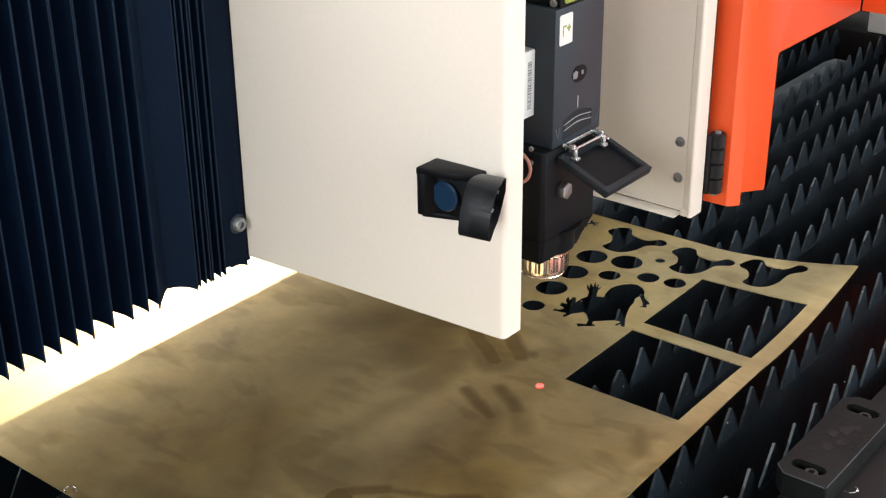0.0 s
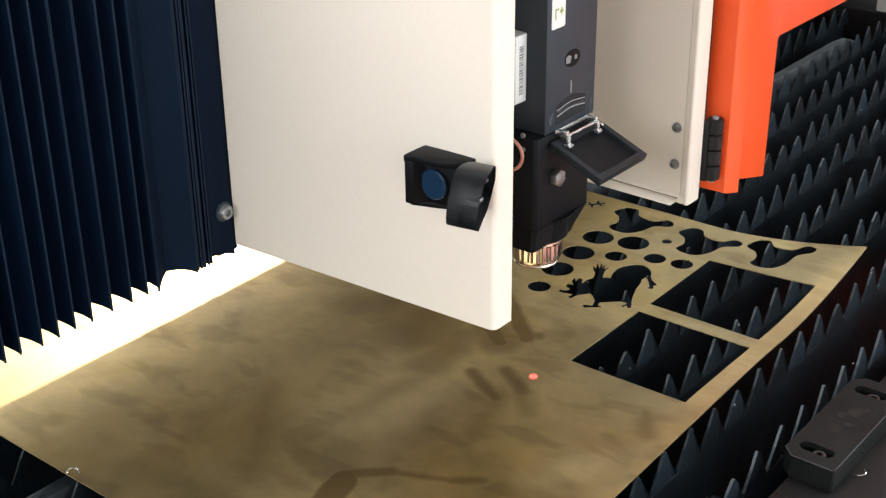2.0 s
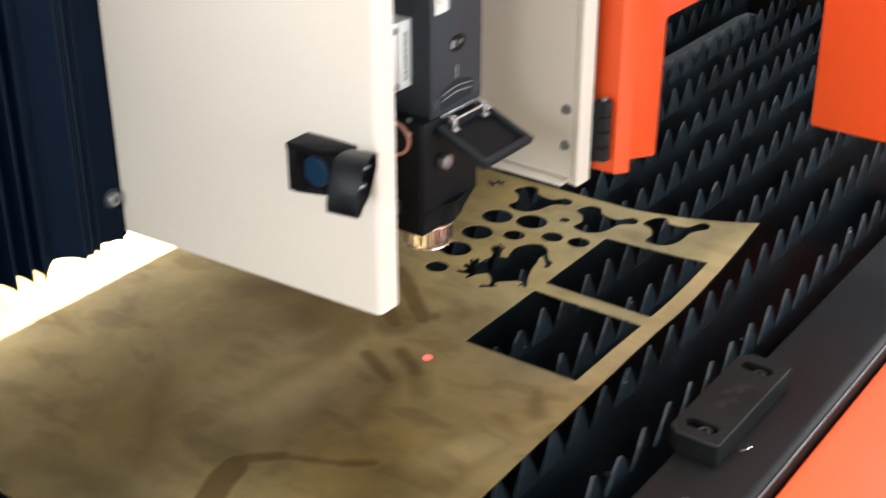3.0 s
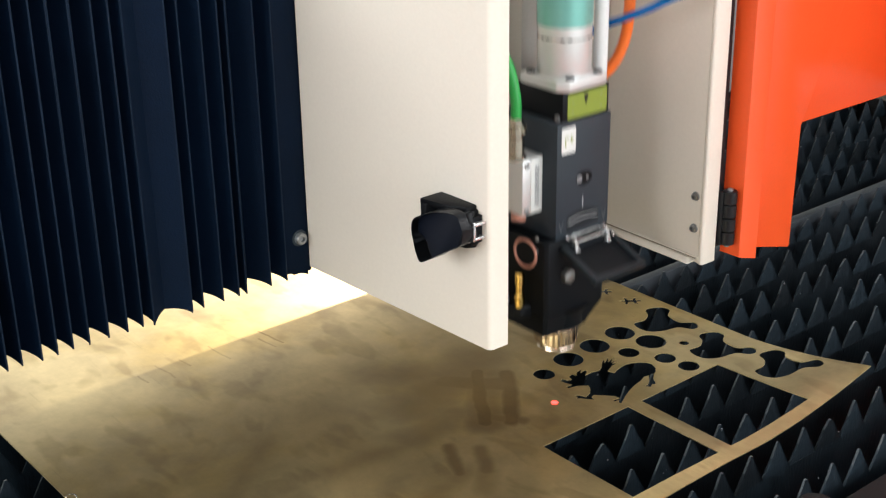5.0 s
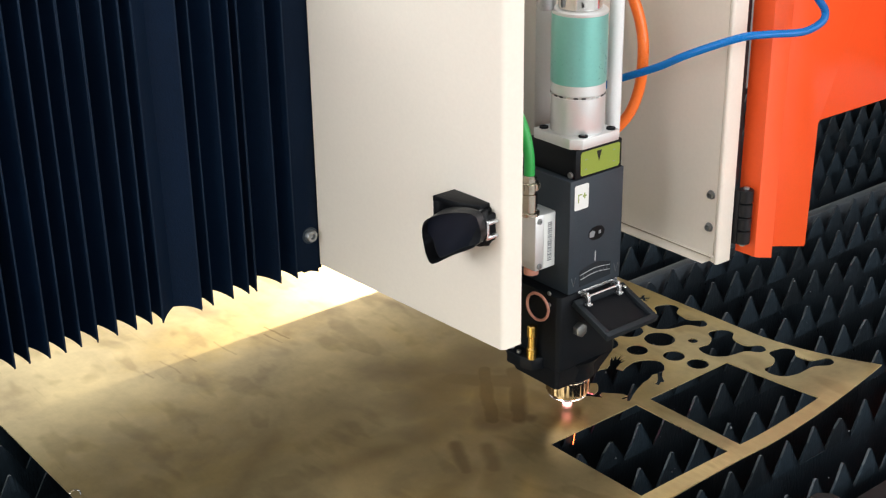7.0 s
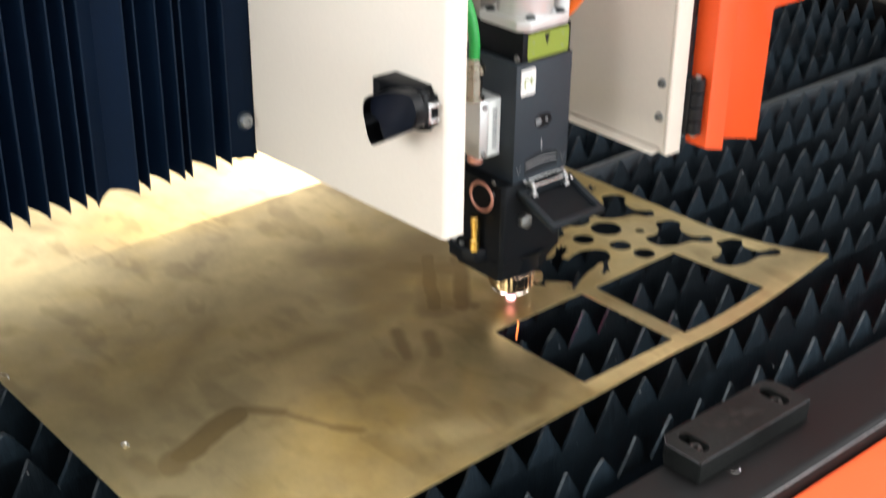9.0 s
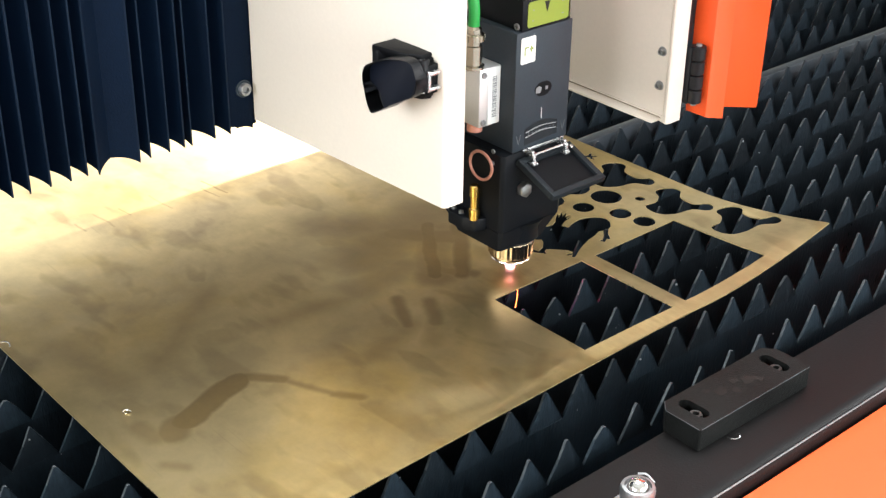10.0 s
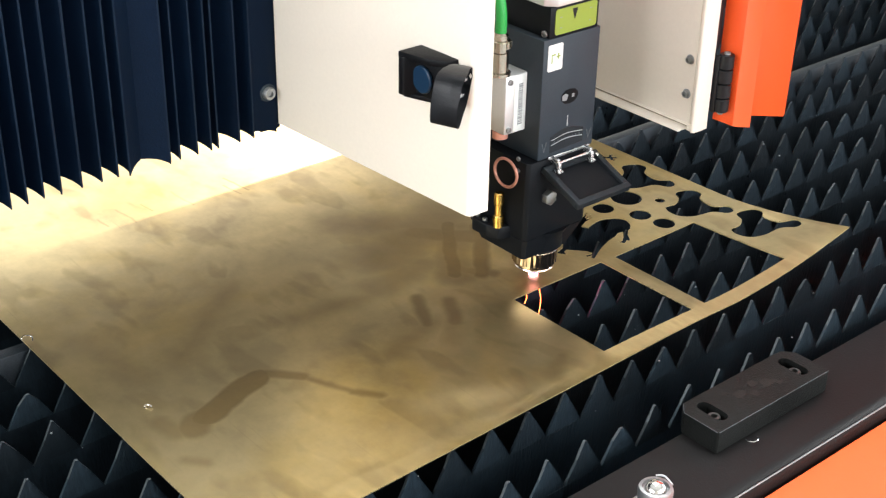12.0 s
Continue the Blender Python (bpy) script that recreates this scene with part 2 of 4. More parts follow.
    cloud = node("ShaderNodeTexNoise", Scale=10.0, Detail=6.0, Roughness=0.55, Distortion=0.25)
    nt.links.new(where, cloud.inputs["Vector"])
    roll = n.new("ShaderNodeMapping")
    roll.inputs["Scale"].default_value = (6, 60, 1)
    nt.links.new(where, roll.inputs["Vector"])
    grain = node("ShaderNodeTexNoise", Scale=8.0, Detail=5.0)
    nt.links.new(roll.outputs[0], grain.inputs["Vector"])
    scuff = node("ShaderNodeTexNoise", Scale=45.0, Detail=6.0, Roughness=0.7)
    nt.links.new(where, scuff.inputs["Vector"])
    tone = math_node("ADD", math_node("MULTIPLY", cloud.outputs["Fac"], 0.75), math_node("ADD", math_node("MULTIPLY", scuff.outputs["Fac"], 0.22), math_node("MULTIPLY", grain.outputs["Fac"], 0.03)))
    ramp = n.new("ShaderNodeValToRGB")
    ramp.color_ramp.elements[0].position, ramp.color_ramp.elements[1].position = 0.37, 0.64
    ramp.color_ramp.elements[0].color, ramp.color_ramp.elements[1].color = (0.41, 0.322, 0.168, 1), (0.72, 0.572, 0.285, 1)
    nt.links.new(tone, ramp.inputs["Fac"])
    rub = node("ShaderNodeTexNoise", Scale=15.0, Detail=2.5, Roughness=0.5, Distortion=0.3)
    turned = n.new("ShaderNodeMapping")
    turned.inputs["Rotation"].default_value, turned.inputs["Scale"].default_value = (0, 0, 0.6), (1.0, 2.2, 1)
    nt.links.new(where, turned.inputs["Vector"])
    nt.links.new(turned.outputs[0], rub.inputs["Vector"])
    rubbed = spread(rub.outputs["Fac"], 0.54, 0.63, 0, 0.34)
    marks = math_node("MAXIMUM", marks, rubbed)
    patch = node("ShaderNodeTexNoise", Scale=5.5, Detail=5.0, Roughness=0.6)
    moved = n.new("ShaderNodeMapping")
    moved.inputs["Location"].default_value = (0.37, 1.3, 0.2)
    nt.links.new(where, moved.inputs["Vector"])
    nt.links.new(moved.outputs[0], patch.inputs["Vector"])
    warm = n.new("ShaderNodeMix")
    warm.data_type, warm.blend_type = "RGBA", "MULTIPLY"
    nt.links.new(ramp.outputs["Color"], warm.inputs["A"])
    warm.inputs["B"].default_value = (0.96, 0.87, 0.60, 1)
    nt.links.new(spread(patch.outputs["Fac"], 0.48, 0.66, 0, 0.8), warm.inputs["Factor"])
    hair = n.new("ShaderNodeMapping")
    hair.inputs["Rotation"].default_value, hair.inputs["Scale"].default_value = (0, 0, -0.5), (7, 150, 1)
    nt.links.new(where, hair.inputs["Vector"])
    scratch = node("ShaderNodeTexNoise", Scale=2.0, Detail=2.0)
    nt.links.new(hair.outputs[0], scratch.inputs["Vector"])
    fine_marks = spread(scratch.outputs["Fac"], 0.66, 0.74, 0, 0.14)
    marks = math_node("MAXIMUM", marks, fine_marks)
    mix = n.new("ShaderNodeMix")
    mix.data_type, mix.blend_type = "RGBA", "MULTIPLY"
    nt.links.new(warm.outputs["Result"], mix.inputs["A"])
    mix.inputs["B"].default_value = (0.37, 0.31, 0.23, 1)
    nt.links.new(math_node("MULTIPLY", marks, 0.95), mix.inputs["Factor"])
    streak = node("ShaderNodeTexNoise", Scale=3.0, Detail=5.0, Roughness=0.7)
    drawn = n.new("ShaderNodeMapping")
    drawn.inputs["Rotation"].default_value, drawn.inputs["Scale"].default_value = (0, 0, 0.35), (10, 55, 1)
    nt.links.new(where, drawn.inputs["Vector"])
    nt.links.new(drawn.outputs[0], streak.inputs["Vector"])
    rubs = math_node("MULTIPLY", rubs, spread(streak.outputs["Fac"], 0.36, 0.64, 0.55, 1))
    pale = n.new("ShaderNodeMix")
    pale.data_type = "RGBA"
    nt.links.new(mix.outputs["Result"], pale.inputs["A"])
    pale.inputs["B"].default_value = (0.34, 0.25, 0.10, 1)
    nt.links.new(math_node("MULTIPLY", rubs, 0.75), pale.inputs["Factor"])
    nt.links.new(pale.outputs["Result"], bsdf.inputs["Base Color"])
    nt.links.new(math_node("SUBTRACT", 1.0, math_node("MULTIPLY", rubs, 0.6)), bsdf.inputs["Metallic"])
    rough = math_node("ADD", spread(tone, 0.33, 0.66, 0.345, 0.285), math_node("MULTIPLY", grain.outputs["Fac"], 0.03))
    nt.links.new(math_node("ADD", math_node("ADD", rough, math_node("MULTIPLY", marks, 0.06)), math_node("MULTIPLY", rubs, 0.16)), bsdf.inputs["Roughness"])
    b = n.new("ShaderNodeBump")
    b.inputs["Strength"].default_value, b.inputs["Distance"].default_value = 0.08, 0.0003
    nt.links.new(math_node("ADD", grain.outputs["Fac"], scuff.outputs["Fac"]), b.inputs["Height"])
    nt.links.new(b.outputs[0], bsdf.inputs["Normal"])
    return m


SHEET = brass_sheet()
CUT_EDGE = material("brightened_cut_brass_edge", (0.86, 0.70, 0.36), 0.3, 0.8, 90, 0.15, 0.08)


# ---------------------------------------------------------------- mesh tools
def part(name, bm, mat, parent=None, label="", smooth=True, m=None):
    """Links a bmesh as one object, under a thing or part if one is given."""
    me = bpy.data.meshes.new(name)
    bmesh.ops.recalc_face_normals(bm, faces=bm.faces)
    bm.to_mesh(me)
    bm.free()
    me.materials.append(mat)
    if smooth:
        me.polygons.foreach_set("use_smooth", [True] * len(me.polygons))
        me.set_sharp_from_angle(angle=radians(32))
    ob = new(name, me)
    if parent:
        ob.parent = parent
    if m:
        ob.matrix_basis = m
    if label:
        ob["label"] = label
    return ob


def thing(name, label, category, group="", kind="", at=None):
    ob = new(name)
    ob.empty_display_size = 0.02
    if at:
        ob.matrix_basis = at
    return tagged(ob, label, category, group, kind)


def box(x0, x1, y0, y1, z0, z1, bevel=0.0, segments=2, bm=None):
    bm = bm or bmesh.new()
    made = bmesh.ops.create_cube(bm, size=1, matrix=Matrix.LocRotScale(((x0 + x1) / 2, (y0 + y1) / 2, (z0 + z1) / 2), None, (x1 - x0, y1 - y0, z1 - z0)))
    if bevel:
        edges = {e for v in made["verts"] for e in v.link_edges}
        bmesh.ops.bevel(bm, geom=list(edges), offset=bevel, segments=segments, affect="EDGES", profile=0.5)
    return bm


def lathe(profile, steps=32, m=None, bm=None):
    """A turned solid from (radius, height) pairs about z."""
    bm = bm or bmesh.new()
    rings = []
    for r, z in profile:
        if r < 1e-6:
            rings.append([bm.verts.new((0, 0, z))])
        else:
            rings.append([bm.verts.new((r * math.cos(2 * math.pi * k / steps), r * math.sin(2 * math.pi * k / steps), z)) for k in range(steps)])
    for a, b in zip(rings, rings[1:]):
        for k in range(steps):
            j = (k + 1) % steps
            if len(a) == 1 and len(b) == 1:
                continue
            if len(a) == 1:
                bm.faces.new((a[0], b[j], b[k]))
            elif len(b) == 1:
                bm.faces.new((a[k], a[j], b[0]))
            else:
                bm.faces.new((a[k], a[j], b[j], b[k]))
    if m:
        bm.transform(m)
    return bm


def rod(r, z0, z1, bevel=0.0006, steps=24, m=None):
    return lathe([(0, z0), (r - bevel, z0), (r, z0 + bevel), (r, z1 - bevel), (r - bevel, z1), (0, z1)], steps, m)


def prism(points, low, high, bevel=0.0, m=None):
    """A closed outline in x and y, raised from low to high."""
    bm = bmesh.new()
    face = bm.faces.new([bm.verts.new((x, y, low)) for x, y in points])
    made = bmesh.ops.extrude_face_region(bm, geom=[face])
    bmesh.ops.translate(bm, vec=(0, 0, high - low), verts=[v for v in made["geom"] if isinstance(v, bmesh.types.BMVert)])
    bmesh.ops.recalc_face_normals(bm, faces=bm.faces)
    if bevel:
        bmesh.ops.bevel(bm, geom=bm.edges[:], offset=bevel, segments=2, affect="EDGES", profile=0.5)
    if m:
        bm.transform(m)
    return bm


UPRIGHT = Matrix(((1, 0, 0, 0), (0, 0, -1, 0), (0, 1, 0, 0), (0, 0, 0, 1)))       # outline x, y to x, z; raised along -y
SIDEWAYS = Matrix(((0, 0, 1, 0), (1, 0, 0, 0), (0, 1, 0, 0), (0, 0, 0, 1)))       # outline x, y to y, z; raised along x


def tube(points, radius, steps=12, fine=10):
    """A round hose through points, smoothed."""
    pts = [Vector(p) for p in points]
    pts = [2 * pts[0] - pts[1]] + pts + [2 * pts[-1] - pts[-2]]
    line = []
    for a, b, c, d in zip(pts, pts[1:], pts[2:], pts[3:]):
        for k in range(fine):
            t = k / fine
            line.append(0.5 * (2 * b + (c - a) * t + (2 * a - 5 * b + 4 * c - d) * t * t + (3 * b - a - 3 * c + d) * t ** 3))
    line.append(pts[-2])
    bm, rings, side = bmesh.new(), [], None
    for k, p in enumerate(line):
        way = (line[min(k + 1, len(line) - 1)] - line[max(k - 1, 0)]).normalized()
        side = (side - way * side.dot(way)).normalized() if side else way.orthogonal().normalized()
        up = way.cross(side)
        rings.append([bm.verts.new(p + radius * (math.cos(2 * math.pi * j / steps) * side + math.sin(2 * math.pi * j / steps) * up)) for j in range(steps)])
    for a, b in zip(rings, rings[1:]):
        for j in range(steps):
            bm.faces.new((a[j], a[(j + 1) % steps], b[(j + 1) % steps], b[j]))
    bm.faces.new(rings[0])
    bm.faces.new(rings[-1])
    return bm


def screw(r=0.003, height=0.002, m=None):
    """A socket-head screw, head along +z."""
    return lathe([(0, 0.0), (r, 0.0), (r, height * 0.8), (r * 0.88, height), (r * 0.5, height), (r * 0.48, height * 0.45), (0, height * 0.4)], 18, m)


FACE_X = pose(0, 0, 0, 0, 90, 0)       # +z turned to +x
FACE_MY = pose(0, 0, 0, 90, 0, 0)      # +z turned to -y
FACE_PY = pose(0, 0, 0, -90, 0, 0)     # +z turned to +y


def at(x, y, z, turn=None):
    return Matrix.Translation((x, y, z)) @ (turn or Matrix())


# ---------------------------------------------------------------- paths of the machine
# seconds, gantry x, carriage y
TRAVEL = [(0.0, -0.0084, -0.0204), (0.5, -0.0086, -0.0276), (1.0, -0.0084, -0.0352), (1.5, -0.0082, -0.0364), (2.0, -0.0084, -0.0365), (2.5, -0.0080, -0.0365),
          (3.2, -0.0090, -0.0365), (3.6, -0.0150, -0.0220), (4.5, -0.0440, 0.0540), (4.8, -0.0452, 0.0562), (5.0, -0.0453, 0.0563), (5.5, -0.0449, 0.0566), (6.0, -0.0449, 0.0568), (6.2, -0.0440, 0.0575),
          (6.5, -0.0382, 0.0592), (7.4, -0.0400, 0.0540), (8.3, -0.0373, 0.0565), (8.5, -0.0328, 0.0488), (9.0, -0.0324, 0.0490), (9.5, -0.0332, 0.0394), (10.0, -0.0311, 0.0468), (10.5, -0.0270, 0.0464),
          (11.0, -0.0341, 0.0402), (11.5, -0.0213, 0.0400), (12.0, -0.0199, 0.0405)]
LIFT = [(0.0, 0.0886), (3.2, 0.0886), (4.6, 0.0886), (4.8, 0.083), (5.0, 0.048), (5.1, 0.034), (5.2, 0.012), (5.3, 0.003), (5.4, 0.0), (12.0, 0.0)]
# seconds, swing and droop of the latch lever
LEVER = [(0.0, 100, 24), (3.0, 100, 24), (3.2, 97, 22), (4.4, 25, -6), (4.8, 4, -10), (6.5, 6, -10), (6.7, 22, -6), (7.4, 14, -8), (8.3, 3, -10), (10.5, 3, -10), (11.0, 5, -10), (11.3, 25, -4), (11.5, 104, 14), (12.0, 112, 15)]


def between(rows, t):
    """Values of rows at a time, on straight lines."""
    return [float(np.interp(t, [r[0] for r in rows], [r[k] for r in rows])) for k in range(1, len(rows[0]))]


TIMES = sorted({r[0] for r in TRAVEL} | {r[0] for r in LIFT})


# ---------------------------------------------------------------- hall
# made-up hall round the machine; its unseen openings shape the light
def hall():
    def slab(name, *b, mat=PLASTER):
        return tagged(part(name, box(*b), mat, smooth=False), kind="structure")
    tagged(slab("floor", -6.2, 6.2, -6.2, 8.2, -1.0, -0.85, mat=CONCRETE), "grey concrete workshop floor under the machine", "floor")
    top = bmesh.new()
    for bounds in ((-6.2, 6.2, -6.2, -0.4), (-6.2, 6.2, 2.8, 4.9), (-6.2, 6.2, 7.6, 8.2), (-6.2, -5.7, 4.9, 7.6), (-2.4, 6.2, 4.9, 7.6), (-6.2, -3.7, -0.4, 2.8), (0.5, 6.2, -0.4, 2.8)):
        box(*bounds, 6.2, 6.35, bm=top)
    tagged(part("ceiling", top, PLASTER, smooth=False), "unseen pale flat ceiling with two openings that let light in", "ceiling", kind="structure")
    # long unseen walls, their openings placed to let sun and lamps in
    def wall(name, axis, where, lo, hi, open_lo, open_hi, sill, head):
        bm = bmesh.new()
        def piece(a, b, z0, z1):
            if axis == "x":
                box(where, where + 0.2, a, b, z0, z1, bm=bm)
            else:
                box(a, b, where, where + 0.2, z0, z1, bm=bm)
        piece(lo, open_lo, -0.85, 6.2)
        piece(open_hi, hi, -0.85, 6.2)
        piece(open_lo, open_hi, head, 6.2)
        if sill > -0.85:
            piece(open_lo, open_hi, -0.85, sill)
        tagged(part(name, bm, PLASTER, smooth=False), "unseen pale wall with a wide opening that lets light in", "wall", kind="structure")
    wall("wall_east", "x", 6.0, -6.2, 8.2, -1.9, 3.1, -0.2, 3.4)
    wall("wall_west", "x", -6.2, -6.2, 8.2, 0.2, 7.8, 0.6, 5.9)
    wall("wall_south", "y", -6.2, -6.0, 6.0, -3.5, 2.5, 1.4, 3.0)
    wall("wall_north", "y", 8.0, -6.0, 6.0, -5.8, 5.3, 0.6, 5.9)


hall()


# ---------------------------------------------------------------- machine bed
def bed():
    t = thing("machine_bed", "brown-black machine bed rim with an orange sloping side", "machine bed")
    rail = [(0.186, -0.10), (0.186, -0.0205), (0.1875, -0.019), (0.246, -0.019), (0.2505, -0.0205), (0.2535, -0.024), (0.2545, -0.029), (0.2545, -0.10)]
    part("rim", prism(rail, -1.3, 1.9, m=UPRIGHT @ Matrix.Scale(-1, 4, (0, 0, 1))), FRAME_PAINT, t, "brown-black painted rim with a rounded edge")
    skirt = [(0.2560, -0.037), (0.2585, -0.0335), (0.266, -0.0350), (0.47, -0.115), (0.474, -0.122), (0.474, -0.85), (0.256, -0.85)]
    part("skirt", prism(skirt, -1.3, 1.9, m=UPRIGHT @ Matrix.Scale(-1, 4, (0, 0, 1))), ORANGE, t, "glossy orange painted side panel")
    # bright tube paints the highlight along the rim's rounded edge
    part("worn_line", tube([(0.2537, -1.29, -0.0232), (0.2538, 0.3, -0.0232), (0.2537, 1.89, -0.0232)], 0.0006, 8, 30), STEEL, t, "thin bright line standing in for the rim's highlight")
    part("tray", box(-1.2, 0.186, -1.3, 1.9, -0.50, -0.48), DARK_PIT, t, "near-black tray below the slats")
    part("end_wall", box(-1.2, 0.186, -1.33, -1.30, -0.85, -0.02), FRAME_PAINT, t)
    part("end_wall", box(-1.2, 0.186, 1.90, 1.93, -0.85, -0.02), FRAME_PAINT, t)
    part("back_wall", box(-1.26, -1.2, -1.33, 1.93, -0.85, -0.02), FRAME_PAINT, t)
    bar = [(-1.3, -0.12), (0.965, -0.12), (0.965, -0.034), (0.955, -0.022), (0.935, -0.014), (0.900, -0.010), (-1.3, -0.010)]
    part("cross_bar", prism(bar, -0.1955, -0.1835, 0.0006, SIDEWAYS), BAR, t, "plain steel bar with a rounded end between two fields of slats")
    part("end_rail", box(-1.19, 0.184, 1.062, 1.167, -0.16, -0.010, 0.003), FRAME_PAINT, t, "dark rail across the end of the bed")
    for y in (-0.6, 0.02, 0.64, 1.26):
        part("comb", box(-1.19, 0.184, y - 0.003, y + 0.003, -0.16, -0.085), SLAT, t)
    return t


bed()


PITCH, VALLEY, HALF = 0.035, -0.0325, 0.0010


def plate_of(outline, floor, worn):
    """A thin upright plate under a ragged top line (y, z), its cut edges paler where asked."""
    bm = bmesh.new()
    sides = [[bm.verts.new((s, y, z)) for y, z in outline] for s in (-HALF, HALF)]
    feet = [[bm.verts.new((s, y, floor)) for y, z in outline] for s in (-HALF, HALF)]
    for k in range(len(outline) - 1):
        for s in (0, 1):
            corners = [sides[s][k], sides[s][k + 1], feet[s][k + 1], feet[s][k]]
            solid = [v for j, v in enumerate(corners) if all((v.co - w.co).length > 1e-6 for w in corners[:j])]
            if len(solid) > 2:
                bm.faces.new(solid)
        bm.faces.new((sides[0][k], sides[0][k + 1], sides[1][k + 1], sides[1][k])).material_index = 1 if worn(k) else 0
    return bm


def spike_line(y, rnd):
    tip = -0.0025 - (rnd.random() ** 3) * 0.006
    lean, blunt = rnd.uniform(-0.0012, 0.0012), rnd.uniform(0.0006, 0.0013)
    return [(y - PITCH / 2, VALLEY), (y - PITCH * 0.22, -0.0158), (y + lean - blunt, tip), (y + lean + blunt, tip - 0.0004), (y + PITCH * 0.22, -0.0158)]


def spike_meshes():
    """A dozen unlike spikes, paler along their flanks and tip."""
    made, rnd = [], random.Random(21)
    for k in range(12):
        line = spike_line(0, rnd) + [(PITCH / 2, VALLEY)]
        bm = plate_of(line, VALLEY, lambda j: j in (1, 2, 3))
        me = bpy.data.meshes.new("spike")
        bmesh.ops.recalc_face_normals(bm, faces=bm.faces)
        bm.to_mesh(me)
        bm.free()
        me.materials.append(SLAT)
        me.materials.append(BRIGHT_EDGE)
        made.append(me)
    return made


SLAT_PHASE = {0: 0.0, 1: 0.0005, 2: 0.012, 3: 0.0, 4: 0.009, 5: 0.012, 6: 0.013, 7: 0.01}


def slats():
    """Steel slats across the bed: a plate each, with spikes along its top."""
    shapes = spike_meshes()
    for k in range(19):
        rnd = random.Random(k)
        x = 0.165 - 0.0487 * k
        if k > 7:
            x -= 0.019
        t = thing("support_slat", "scorched dark steel support slat with tall pointed spikes", "support slat", "slats of the cutting bed", at=pose(x, SLAT_PHASE.get(k, (k * 0.011) % 0.035) + 0.007, 0))
        # spikes of their own along the stretch beside the sheet, the rest cut into the plate
        first, line, spots = -1.29 + rnd.uniform(0, 0.01), [], []
        for j in range(67):
            y = first + PITCH * j
            if -0.50 < y:
                line.append((y - PITCH / 2, VALLEY))
                spots.append(y)
            else:
                line += spike_line(y, rnd)
        line.append((line[-1][0] + PITCH / 2, VALLEY))
        plate = part("plate", plate_of(line, -0.15, lambda j: line[j][1] > -0.02 or line[j + 1][1] > -0.02), SLAT, t, smooth=False)
        plate.data.materials.append(BRIGHT_EDGE)
        for y in spots:
            spike = new("spike", rnd.choice(shapes))
            spike.parent = t
            spike.matrix_basis = pose(0, y, 0, 0, rnd.uniform(-0.5, 0.5), 0)


slats()


def slag():
    """Tiny bright beads of spatter stuck on the spikes."""
    rnd = random.Random(5)
    bm = bmesh.new()
    for k in range(90):
        row = rnd.randrange(0, 7)
        x, y, z = 0.165 - 0.0487 * row, rnd.uniform(-0.4, 0.9), -rnd.random() ** 2 * 0.03 - 0.004
        bmesh.ops.create_icosphere(bm, subdivisions=1, radius=0.0003 + 0.0009 * rnd.random() ** 3, matrix=Matrix.Translation((x + 0.0013, y, z)))
    tagged(part("spatter", bm, STEEL), "bright beads of metal spatter on the slats", "metal spatter", kind="stuff")


slag()


# ---------------------------------------------------------------- brass sheet
def sheet_height(x, y):
    """The sheet lies flat and curls up towards its free corner."""
    a = min(max((x + 0.02) / 0.1315, 0), 1)
    b = min(max((y - 0.13) / 0.1535, 0), 1)
    return 0.021 * (a ** 1.6) * (b ** 1.5) + 0.0018 * math.sin(y * 16 + 1.0) * min(max((x - 0.02) / 0.1, 0), 1)


def rounded(points, fine=6):
    """A smooth closed outline through points."""
    out, n = [], len(points)
    for k in range(n):
        a, b, c, d = (Vector(points[(k + j) % n]) for j in (-1, 0, 1, 2))
        for i in range(fine):
            t = i / fine
            out.append(tuple(0.5 * (2 * b + (c - a) * t + (2 * a - 5 * b + 4 * c - d) * t * t + (3 * b - a - 3 * c + d) * t ** 3)))
    return out


def bone(x, y, turn, size=1.0):
    """Outline of a three-lobed test piece: two lobes at one end, one at the other."""
    lobes = [(-0.028, 0.010), (-0.022, 0.022), (-0.012, 0.023), (-0.004, 0.013), (0.012, 0.011), (0.022, 0.021), (0.031, 0.017), (0.031, 0.009),
             (0.020, 0.001), (0.016, -0.016), (0.008, -0.027), (-0.004, -0.029), (-0.013, -0.024), (-0.012, -0.012), (-0.017, -0.002), (-0.025, 0.003)]
    c, s = math.cos(radians(turn)) * size, math.sin(radians(turn)) * size
    return rounded([(x + c * a - s * b, y + s * a + c * b) for a, b in lobes])


def disc(x, y, r, steps=32):
    return [(x + r * math.cos(2 * math.pi * k / steps), y + r * math.sin(2 * math.pi * k / steps)) for k in range(steps)]


